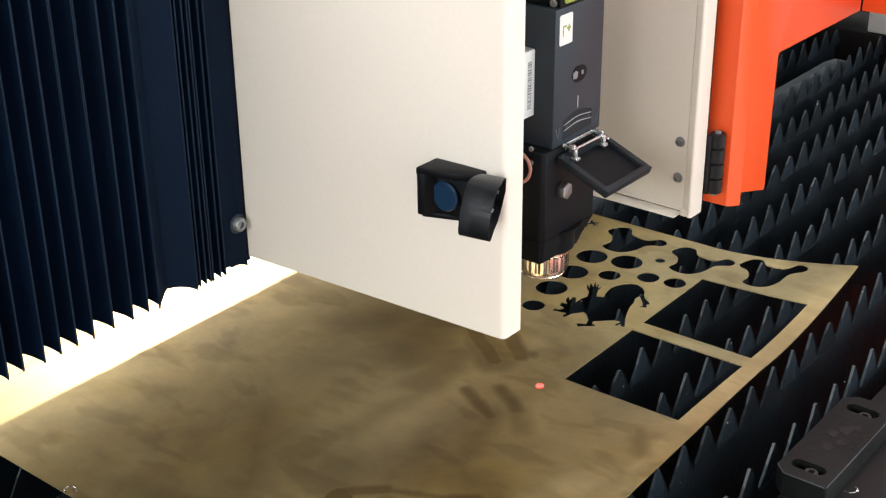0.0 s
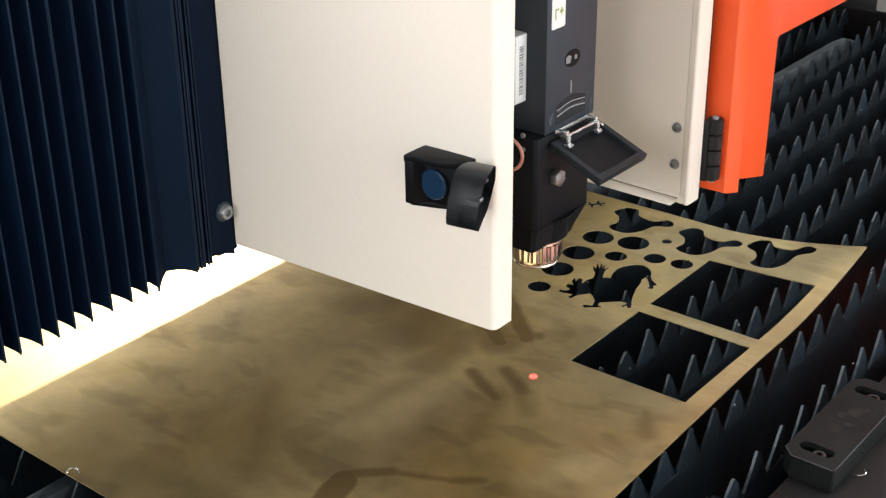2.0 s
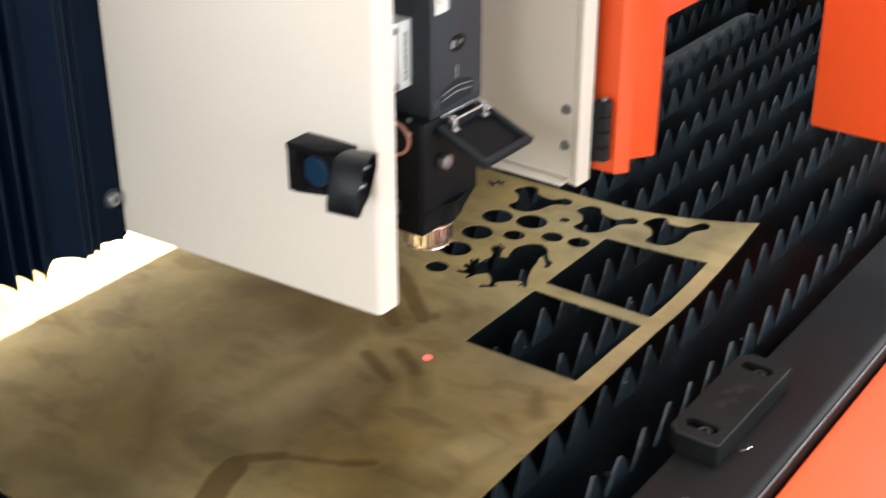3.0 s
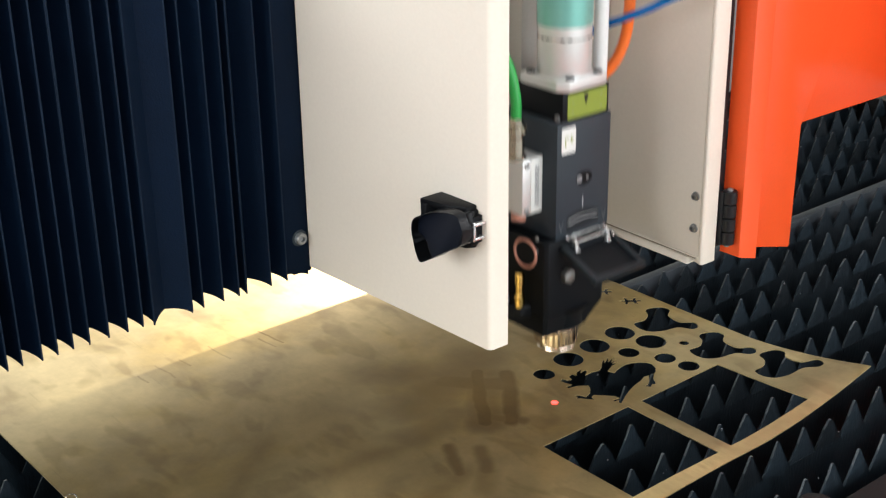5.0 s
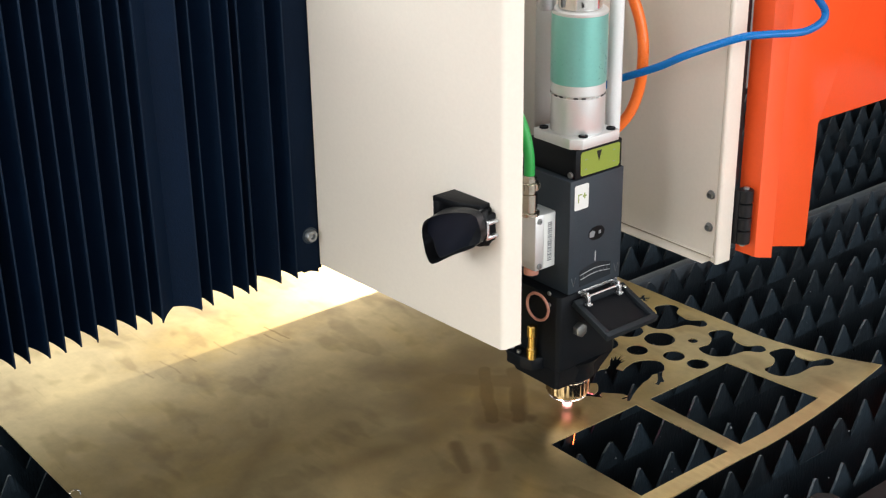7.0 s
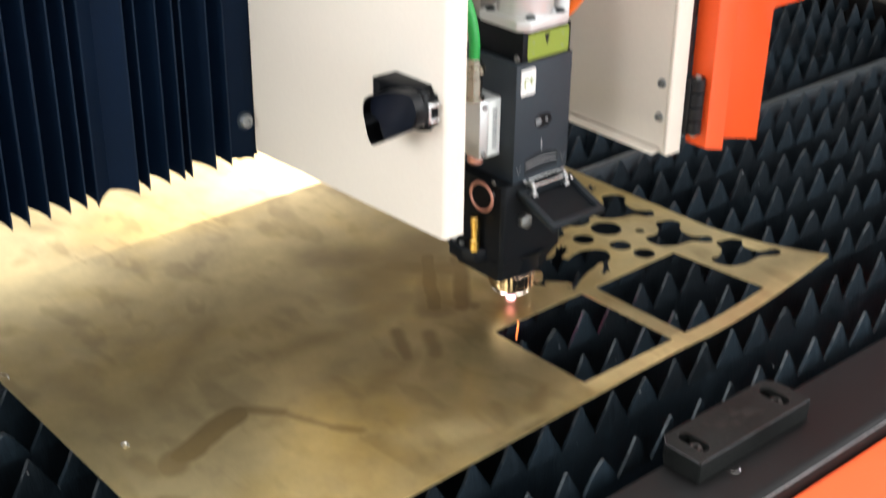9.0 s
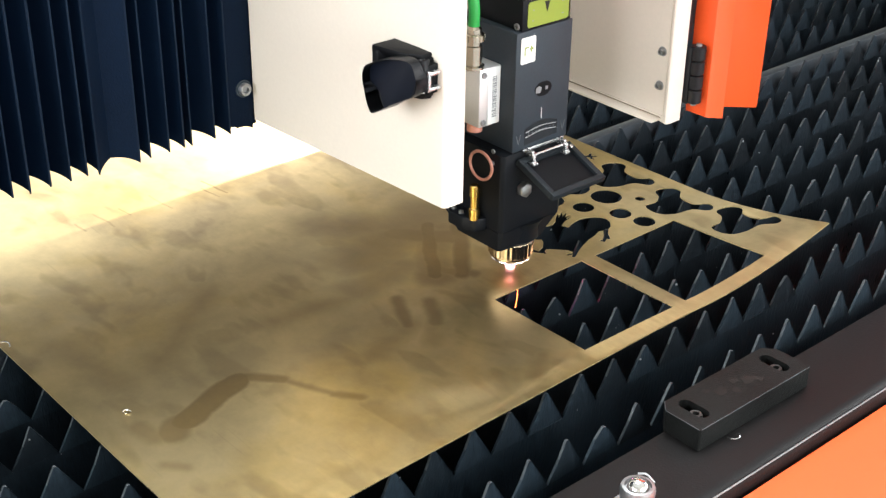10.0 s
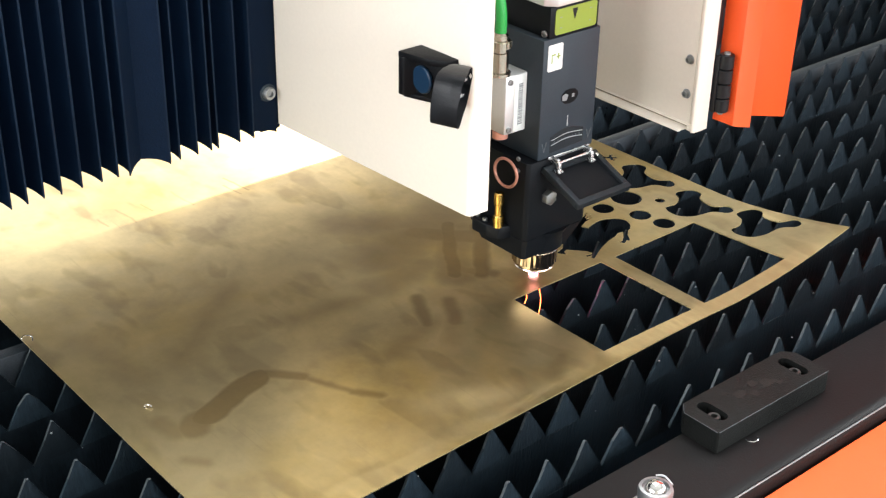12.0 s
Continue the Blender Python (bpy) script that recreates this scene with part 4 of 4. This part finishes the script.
def latch_lever():
    """A scoop-shaped paddle: closed back, hollow outer side. Its hinge line is the z axis, its length runs along -x."""
    rim = rounded([(0.003, 0.0110), (-0.012, 0.0150), (-0.028, 0.0120), (-0.0345, 0.0060), (-0.0360, -0.0060), (-0.0345, -0.0185), (-0.0300, -0.0230), (-0.0160, -0.0170), (0.003, -0.0085)], 4)
    bm = prism(rim, 0.0, 0.0185, 0.0, UPRIGHT)
    for v in bm.verts:
        v.co.y -= 0.0045
        if v.co.y < -0.010:
            v.co.y += 0.0120 * min(max((v.co.x + 0.030) / 0.033, 0), 1) - 0.002
    front = min(bm.faces, key=lambda f: f.calc_center_median().y if len(f.verts) > 8 else 1)
    bmesh.ops.inset_region(bm, faces=[front], thickness=0.0034, use_even_offset=True)
    front.material_index = 1
    for v in front.verts:
        v.co.y += 0.0100
    bmesh.ops.bevel(bm, geom=[e for e in bm.edges if e.calc_face_angle(0) > radians(50)], offset=0.0006, segments=2, affect="EDGES", profile=0.5)
    knuckle = lathe([(0, -0.0100), (0.0046, -0.0100), (0.0046, 0.0115), (0, 0.0115)], 16)
    me = bpy.data.meshes.new("knuckle")
    knuckle.to_mesh(me)
    knuckle.free()
    bm.from_mesh(me)
    bpy.data.meshes.remove(me)
    return bm


LATCH_LEVER = carriage()


# ---------------------------------------------------------------- cutting head
HEAD = thing("laser_torch", "black and grey laser cutting head with a gilded nozzle nut", "laser torch", at=pose(*TRAVEL[0][1:], LIFT[0][1]))


def cutting_head():
    t = HEAD
    UP = pose(0, 0, 0.004)
    # nozzle and knurled nut
    part("nozzle", lathe([(0.0008, 0.0042), (0.0034, 0.0042), (0.0042, 0.0048), (0.0090, 0.0066), (0.0090, 0.009), (0, 0.009)], 28), GOLD, t, "small copper nozzle tip", m=UP)
    part("nozzle_flange", lathe([(0, 0.0054), (0.0140, 0.0054), (0.0158, 0.0062), (0.0164, 0.0072), (0.0160, 0.0080), (0.0150, 0.0082), (0.0150, 0.0088), (0.0168, 0.0090), (0.0174, 0.0098), (0.0174, 0.0112), (0, 0.0112)], 48), GOLD, t, m=UP)
    nut = bmesh.new()
    n = 26
    rings = []
    for z, grow in ((0.0110, -0.0012), (0.0118, -0.0002), (0.0232, 0.0), (0.0240, -0.0010)):
        ring = []
        for k in range(n * 4):
            a = 2 * math.pi * k / (n * 4)
            r = 0.0188 + grow + (0.0 if k % 4 in (0, 1) else -0.0006)
            ring.append(nut.verts.new((r * math.cos(a), r * math.sin(a), z)))
        rings.append(ring)
    for a, b in zip(rings, rings[1:]):
        for k in range(n * 4):
            j = (k + 1) % (n * 4)
            nut.faces.new((a[k], a[j], b[j], b[k]))
    nut.faces.new(rings[0])
    nut.faces.new(rings[-1])
    part("knurled_nut", nut, GOLD, t, "ribbed gilded clamping nut", m=UP)
    part("nut_band", lathe([(0.0178, 0.0238), (0.0182, 0.0242), (0.0182, 0.0270), (0.0172, 0.0274)], 48), GOLD, t, m=UP)
    part("sensor_body", lathe([(0, 0.0268), (0.0205, 0.0268), (0.0225, 0.0285), (0.0230, 0.0400), (0.0270, 0.0470), (0, 0.0470)], 48), BLACK_METAL, t, m=UP)
    # lower housing with chamfered lower corners
    low = [(-0.046, -0.0340), (0.0195, -0.0340), (0.0225, -0.0310), (0.0225, 0.0290), (0.0165, 0.0365), (-0.046, 0.0365)]
    low_z0 = part("lower_housing", prism(low, 0.0500, 0.1160, 0.0008), BLACK_METAL, t, "black anodised lower housing")
    part("taper", prism_taper(low, 0.0500, 0.0325, 0.80), BLACK_METAL, low_z0)
    part("foot", prism([(-0.030, -0.0335), (-0.030, -0.0420), (-0.024, -0.0475), (-0.008, -0.0475), (0.002, -0.0430), (0.006, -0.0335)], 0.0470, 0.0580, 0.0012), BLACK_METAL, low_z0, "black side foot with screws")
    for x, y in ((-0.024, -0.042), (-0.014, -0.043)):
        part("screw", screw(0.0022, 0.0020, at(x, y, 0.0580)), STEEL, low_z0)
    part("brass_valve", lathe([(0, 0.0570), (0.0044, 0.0570), (0.0044, 0.0660), (0.0032, 0.0670), (0.0032, 0.0760), (0.0040, 0.0770), (0.0040, 0.0855), (0.0030, 0.0865), (0, 0.0865)], 16, at(-0.0015, -0.0405, 0)), BRASS, t, "small brass valve")
    loop = [(0.0115 * math.cos(radians(a)), -0.0020 * math.sin(radians(a * 0.5)), 0.0115 * math.sin(radians(a))) for a in range(0, 361, 24)]
    part("hose_ring", tube(loop, 0.0012, 10, 4), COPPER, t, "thin rose-coloured ring", m=pose(0.0015, -0.0362, 0.1035))
    part("sight_screw", prism([(0.0062 * math.cos(radians(60 * k)), 0.0062 * math.sin(radians(60 * k))) for k in range(6)], 0, 0.006, 0.0008, at(0.0222, -0.0125, 0.0840, FACE_X)), STEEL, t, "dull hexagonal plug")
    for y, z in ((-0.0342, 0.118), (-0.0342, 0.108)):
        part("screw", screw(0.0018, 0.0012, at(0.012, y, z, FACE_MY)), STEEL, low_z0)
    # upper housing
    up = part("upper_housing", box(-0.046, 0.0220, -0.0240, 0.0345, 0.1163, 0.2120, 0.0010), GREY_METAL, t, "dark grey anodised upper housing")
    part("seam", box(-0.0455, 0.0214, -0.0234, 0.0339, 0.1155, 0.1168), BLACK_METAL, up)
    part("sticker", prism([(-0.0195, 0.1880), (-0.0185, 0.1870), (-0.0055, 0.1870), (-0.0045, 0.1880), (-0.0045, 0.2065), (-0.0055, 0.2075), (-0.0185, 0.2075), (-0.0195, 0.2065)], 0.0221, 0.0224, 0, SIDEWAYS), LABEL, up, "white square sticker")
    part("sticker_mark", box(0.0224, 0.0226, -0.0160, -0.0150, 0.1930, 0.2000), LIME, up)
    part("sticker_mark", box(0.0224, 0.0226, -0.0150, -0.0120, 0.1990, 0.2000), LIME, up)
    part("sticker_mark", box(0.0224, 0.0226, -0.0110, -0.0070, 0.1972, 0.1984), LIME, up)
    part("sticker_mark", box(0.0224, 0.0226, -0.0096, -0.0084, 0.1955, 0.2002), LIME, up)
    eye = part("sight_glass", prism([(0.0105 * math.cos(a) * (1.0 if abs(math.cos(a)) < 0.7 else 0.85) + 0.0058, 0.0058 * math.sin(a) + 0.1625) for a in [radians(15 * k) for k in range(24)]], 0.0218, 0.0223, 0, SIDEWAYS), MATT_BLACK, up, "dark oval sight glass")
    # lighter flat pieces painted as glints on the glass
    part("glass_glint", prism([(-0.0020, 0.1602), (0.0026, 0.1598), (0.0040, 0.1640), (0.0010, 0.1655), (-0.0022, 0.1642)], 0.0223, 0.0225, 0, SIDEWAYS), INK, eye)
    part("glass_glint", box(0.0223, 0.0225, 0.0080, 0.0105, 0.1612, 0.1640), INK, eye)
    # focus scale: an arched window with tick marks, and pale arcs painted as its reflections
    arch = [(-0.0120, 0.1200), (0.0230, 0.1215)] + [(0.0230 - 0.035 * k / 8, 0.1330 + 0.004 * math.sin(math.pi * k / 8)) for k in range(9)]
    sc = part("scale_window", prism(arch, 0.0215, 0.0222, 0, SIDEWAYS), FLAP_GREY, up, "dark glossy scale window")
    for k in range(8):
        part("tick", box(0.0222, 0.0224, -0.0080 + 0.0038 * k, -0.0074 + 0.0038 * k, 0.1268 + 0.0006 * math.sin(math.pi * k / 7), 0.1295), FAINT_INK, sc)
    for z in (0.1262, 0.1302):
        part("rule_line", tube([(0.0223, -0.0110, z), (0.0223, 0.0055, z + 0.0022), (0.0223, 0.0220, z + 0.0004)], 0.00025, 6, 6), PALE_INK, sc)
    part("pointer_line", box(0.0220, 0.0222, 0.0048, 0.0056, 0.1385, 0.1470), PALE_INK, up)
    for y in (-0.0185, 0.0290):
        for s in (-1, 1):
            part("arrow_stroke", tube([(0.0222, y, 0.1225), (0.0222, y + s * 0.0022, 0.1300)], 0.0003, 6, 2), FAINT_INK, up)
    # lens drawer flap, hanging open on a bright hinge
    flap = part("drawer_flap", flap_mesh(), FLAP_GREY, t, "dark grey hinged flap hanging open", m=pose(0.0232, 0.0080, 0.1090, 0, 22, 0))
    part("flap_panel", box(0.005, 0.0395, -0.0240, 0.0240, -0.0020, -0.0004), BLACK_METAL, flap)
    part("flap_screw", screw(0.0016, 0.0012, at(0.0060, 0.0245, 0.0028)), CHROME, flap)
    hinge = part("flap_hinge", rod(0.0010, -0.0170, 0.0170, 0.0002, 10, at(0.0300, 0.0070, 0.1140, FACE_PY)), WIRE, t, "bright wire hinge")
    part("hinge_strip", box(0.0224, 0.0238, -0.0140, 0.0300, 0.1150, 0.1175, 0.0003), WIRE, hinge)
    for y in (-0.0105, 0.0245):
        part("hinge_arm", box(0.0225, 0.0315, y - 0.0013, y + 0.0013, 0.1128, 0.1178, 0.0006), WIRE, hinge)
        part("hinge_hook", box(0.0285, 0.0345, y - 0.0026, y + 0.0026, 0.1068, 0.1090, 0.0005), WIRE, hinge)
        part("hinge_hook", box(0.0305, 0.0330, y - 0.0016, y + 0.0016, 0.1070, 0.1150, 0.0005), WIRE, hinge)
    # top block, lime dial plate, flange
    top = part("top_block", box(-0.030, 0.0215, -0.0185, 0.0315, 0.2120, 0.2360, 0.0008), BLACK_METAL, t, "black top block")
    part("lime_plate", prism([(-0.0135, 0.2155), (-0.0120, 0.2140), (0.0275, 0.2140), (0.0290, 0.2155), (0.0290, 0.2320), (0.0275, 0.2335), (-0.0120, 0.2335), (-0.0135, 0.2320)], 0.0215, 0.0219, 0, SIDEWAYS), LIME, top, "lime-green printed plate")
    part("plate_pointer", prism([(0.0060, 0.2230), (0.0088, 0.2315), (0.0032, 0.2315)], 0.0219, 0.0221, 0, SIDEWAYS), BLACK, top)
    for y, z in ((-0.0080, 0.2190), (-0.0080, 0.2270), (0.0225, 0.2190), (0.0225, 0.2285)):
        part("plate_mark", box(0.0219, 0.0221, y - 0.0011, y + 0.0011, z - 0.0003, z + 0.0003), INK, top)
    part("screw", screw(0.0026, 0.0015, at(0.0165, -0.0185, 0.2150, FACE_MY)), STEEL, top)
    c = 0.0075
    fl = [(-0.024, -0.0210), (0.024 - c, -0.0210), (0.024, -0.0210 + c), (0.024, 0.0270 - 0.002), (0.022, 0.0270), (-0.024, 0.0270)]
    flange = part("flange", prism(fl, 0.2362, 0.2445, 0.0007), ALU, t, "silver aluminium flange with four screws")
    for x, y in ((-0.018, -0.0155), (0.0185, -0.0085), (0.0185, 0.0215), (-0.018, 0.0215)):
        part("screw", screw(0.0036, 0.0016, at(x, y, 0.2445)), BLACK_METAL, flange, "black socket screw")
    ax = at(0.0, 0.003, 0)
    motor = part("collimator", lathe([(0, 0.2445), (0.0206, 0.2445), (0.0211, 0.2455), (0.0211, 0.2730), (0.0206, 0.2736), (0.0206, 0.2752), (0.0211, 0.2758), (0.0211, 0.2850)], 56, ax), ALU, t, "silver aluminium cylinder")
    part("vent_band", lathe([(0.0207, 0.2736), (0.0209, 0.2738), (0.0209, 0.2750), (0.0207, 0.2752)], 56, ax), PLATE_GREY, motor)
    for k in range(22):
        part("vent_slot", box(0.0203, 0.0213, -0.0016, 0.0016, 0.2738, 0.2750), BLACK if k % 3 else CHROME, motor, m=ax @ pose(0, 0, 0, 0, 0, 360 * k / 22))
    part("sleeve", lathe([(0.0211, 0.2835), (0.0216, 0.2841), (0.0216, 0.3362), (0.0211, 0.3368)], 56, ax), TEAL, motor, "teal satin sleeve")
    part("rim", lathe([(0.0211, 0.3360), (0.0214, 0.3366), (0.0214, 0.3388), (0.0204, 0.3398), (0, 0.3398)], 56, ax), ALU, motor)
    fib = part("fibre_connector", lathe([(0, 0.3398), (0.0163, 0.3398), (0.0168, 0.3405), (0.0168, 0.3490), (0.0160, 0.3496), (0.0160, 0.3520), (0.0168, 0.3526), (0.0168, 0.3640), (0.0150, 0.3660), (0.0150, 0.3900), (0.0090, 0.3930), (0.0090, 0.50), (0, 0.50)], 48, ax), CHROME, t, "polished steel fibre connector")
    part("connector_mark", box(0.0150, 0.0156, -0.0105, -0.0085, 0.3440, 0.3465), BLACK, fib)
    part("cap_nut", lathe([(0, 0), (0.0060, 0), (0.0066, 0.002), (0.0066, 0.011), (0.0050, 0.013), (0, 0.013)], 20, at(-0.012, -0.0215, 0.3400)), STEEL, t)
    # height sensor box with its label and plug
    bx = part("sensor_box", box(-0.034, 0.0065, -0.0455, -0.0238, 0.1375, 0.1845, 0.0015), ALU, t, "silver die-cast sensor box")
    part("label_plate", box(0.0065, 0.0069, -0.0370, -0.0250, 0.1385, 0.1840, 0.0001), LABEL, bx, "white label with a bar code")
    rnd = random.Random(11)
    z = 0.1440
    while z < 0.1760:
        w = rnd.choice((0.0005, 0.0009, 0.0014))
        part("code_bar", box(0.0069, 0.0070, -0.0330, -0.0285, z, z + w), INK, bx)
        z += w + rnd.choice((0.0005, 0.0008))
    for z in (0.1415, 0.1795):
        part("screw", screw(0.0024, 0.0014, at(0.0065, -0.0415, z, FACE_X)), STEEL, bx)
    part("cable_gland", lathe([(0, 0), (0.0060, 0), (0.0060, 0.006), (0, 0.006)], 20, at(-0.004, -0.0400, 0.1320)), COPPER, bx)
    rings = [(0, 0.1845), (0.0086, 0.1845), (0.0086, 0.1868), (0.0066, 0.1876), (0.0066, 0.2020), (0.0058, 0.2026), (0.0058, 0.2052), (0.0078, 0.2058), (0.0078, 0.2112), (0.0060, 0.2120), (0.0060, 0.2150), (0.0046, 0.2170), (0, 0.2170)]
    plug = part("plug", lathe(rings, 24, at(-0.0015, -0.0455, 0)), NICKEL, t, "bright stepped metal cable plug")
    for k in range(14):
        a = radians(360 * k / 14)
        part("knurl", box(-0.0004, 0.0004, -0.0010, 0.0010, 0.2062, 0.2108), NICKEL, plug, m=at(-0.0015, -0.0455, 0) @ pose(0, 0, 0, 0, 0, math.degrees(a)) @ at(0.0080, 0, 0))
    part("green_cable", tube([(-0.0015, -0.0455, 0.2165), (-0.0015, -0.0460, 0.2330), (-0.006, -0.0475, 0.2530), (-0.014, -0.0500, 0.2680), (-0.030, -0.0540, 0.2860), (-0.050, -0.0570, 0.3100)], 0.0042, 12), GREEN_CABLE, t, "green cable")
    # hoses
    part("milky_hose", tube([(-0.002, 0.0440, 0.2080), (-0.002, 0.0450, 0.2500), (-0.003, 0.0460, 0.3000), (-0.004, 0.0470, 0.3600), (-0.005, 0.0480, 0.4400)], 0.0058, 16), CLEAR_HOSE, t, "milky white hose")
    part("orange_hose", tube([(-0.030, 0.0500, 0.2100), (-0.012, 0.0680, 0.2340), (-0.005, 0.0760, 0.2580), (0.0, 0.0745, 0.2900), (-0.003, 0.0740, 0.3130), (-0.010, 0.0710, 0.3350), (-0.020, 0.0650, 0.3600), (-0.030, 0.0600, 0.4000)], 0.0046, 14), ORANGE_HOSE, t, "bright orange hose")
    part("blue_hose", tube([(-0.052, 0.0560, 0.2450), (-0.034, 0.0620, 0.2580), (-0.018, 0.0660, 0.2680), (0.002, 0.0695, 0.2770), (0.022, 0.0725, 0.2865), (0.045, 0.0790, 0.2995), (0.075, 0.1000, 0.3140), (0.085, 0.1210, 0.3150), (0.095, 0.1500, 0.3140), (0.100, 0.1660, 0.3200), (0.100, 0.1690, 0.3280), (0.100, 0.1590, 0.3390), (0.098, 0.1400, 0.3620), (0.080, 0.1000, 0.4000)], 0.0031, 12), BLUE_HOSE, t, "bright blue air hose")
    # a pair of fittings behind the cylinder
    for z in (0.288, 0.318):
        part("fitting", rod(0.0050, 0, 0.012, 0.001, 16, at(-0.016, 0.0245, z, FACE_PY)), BLACK, t)


def prism_taper(points, top, bottom, shrink):
    """A plug under an outline, narrower at its lower end."""
    bm = bmesh.new()
    cx, cy = 0.012, -0.026
    a = [bm.verts.new((x, y, top)) for x, y in points]
    c = [bm.verts.new((cx + (x - cx) * shrink, cy + (y - cy) * shrink, bottom + 0.006)) for x, y in points]
    d = [bm.verts.new((cx + (x - cx) * shrink * 0.9, cy + (y - cy) * shrink * 0.9, bottom)) for x, y in points]
    n = len(points)
    for k in range(n):
        j = (k + 1) % n
        bm.faces.new((a[k], a[j], c[j], c[k]))
        bm.faces.new((c[k], c[j], d[j], d[k]))
    bm.faces.new(a)
    bm.faces.new(d)
    return bm


def flap_mesh():
    """An open frame: four bars round a recess."""
    bm = box(0.000, 0.0055, -0.0285, 0.0285, -0.0028, 0.0028, 0.0006)
    for b in ((0.0390, 0.0440, -0.0285, 0.0285, -0.0028, 0.0028), (0.0050, 0.0395, -0.0285, -0.0235, -0.0028, 0.0028), (0.0050, 0.0395, 0.0235, 0.0285, -0.0028, 0.0028)):
        box(*b, 0.0006, bm=bm)
    return bm


cutting_head()


# ---------------------------------------------------------------- laser light
SPOT = tagged(part("pilot_spot", rod(0.0030, 0.0, 0.0002, 0.00005, 16), RED_SPOT), "small red pilot light on the brass", "laser spot")
flame_mesh = bmesh.new()
bmesh.ops.create_icosphere(flame_mesh, subdivisions=3, radius=0.0040)
bmesh.ops.scale(flame_mesh, vec=(1, 1, 0.42), verts=flame_mesh.verts)
FLAME = tagged(part("cutting_flame", flame_mesh, HOT), "pinkish white glow of the cut below the nozzle", "laser flame")
under = bmesh.new()
bmesh.ops.create_icosphere(under, subdivisions=2, radius=0.0026, matrix=Matrix.Translation((0.006, 0.004, -0.0085)))
part("underside_glow", under, UNDER, FLAME)
for tail, tip in (((0.010, -0.002, -0.010), (0.0125, -0.004, -0.034)), ((0.002, -0.010, -0.014), (0.003, -0.011, -0.024))):
    part("spark", tube([tail, tuple((a + b) / 2 + 0.001 for a, b in zip(tail, tip)), tip], 0.00035, 6, 4), SPARK, FLAME, "thin orange spark streak")


# ---------------------------------------------------------------- movement
def motions():
    walk(BEAM, [(t, pose(x, 0, 0)) for t, x, y in TRAVEL])
    # the folded stack gives way a little when the carriage pushes against it
    def slide(y):
        return min(0.0, 0.2 * (y - 0.04))
    walk(BELLOWS, [(t, pose(x, slide(y), 0)) for t, x, y in TRAVEL])
    walk(CARRIAGE, [(t, pose(x, y, 0)) for t, x, y in TRAVEL])
    rows = []
    for t in TIMES:
        x, y = between(TRAVEL, t)
        rows.append((t, pose(x, y, between(LIFT, t)[0])))
    walk(HEAD, rows)
    walk(LATCH_LEVER, [(t, pose(0.0425, -0.1300, 0.2110, 0, d, a)) for t, a, d in LEVER])
    walk(SPOT, [(t, pose(x, y, 0.0007)) for t, x, y in TRAVEL])
    flame = []
    for t in sorted({r[0] for r in TRAVEL} | {6.3, 6.4}):
        x, y = between(TRAVEL, t)
        z = 0.0016 if t > 6.35 else between(LIFT, t)[0] + 0.0850
        flame.append((t, pose(x, y, z)))
    walk(FLAME, flame)
    total = sum(PLEAT_SHARES)
    for left, right, k in MOVING_PLEATS:
        a_rows, b_rows = [], []
        for t, x, y in TRAVEL:
            span = (y - slide(y) - 0.1570) - FIXED_Y
            start = FIXED_Y + span * sum(PLEAT_SHARES[:k]) / total
            s = span * PLEAT_SHARES[k] / total
            d = math.sqrt(max(PLEAT_W ** 2 - (s / 2) ** 2, 1e-6))
            turn = math.degrees(math.atan2(s / 2, -d))
            a_rows.append((t, pose(TIP_X, start, 0, 0, 0, turn)))
            b_rows.append((t, pose(TIP_X, start + s, 0, 0, 0, -turn)))
        walk(left, a_rows)
        walk(right, b_rows)


motions()
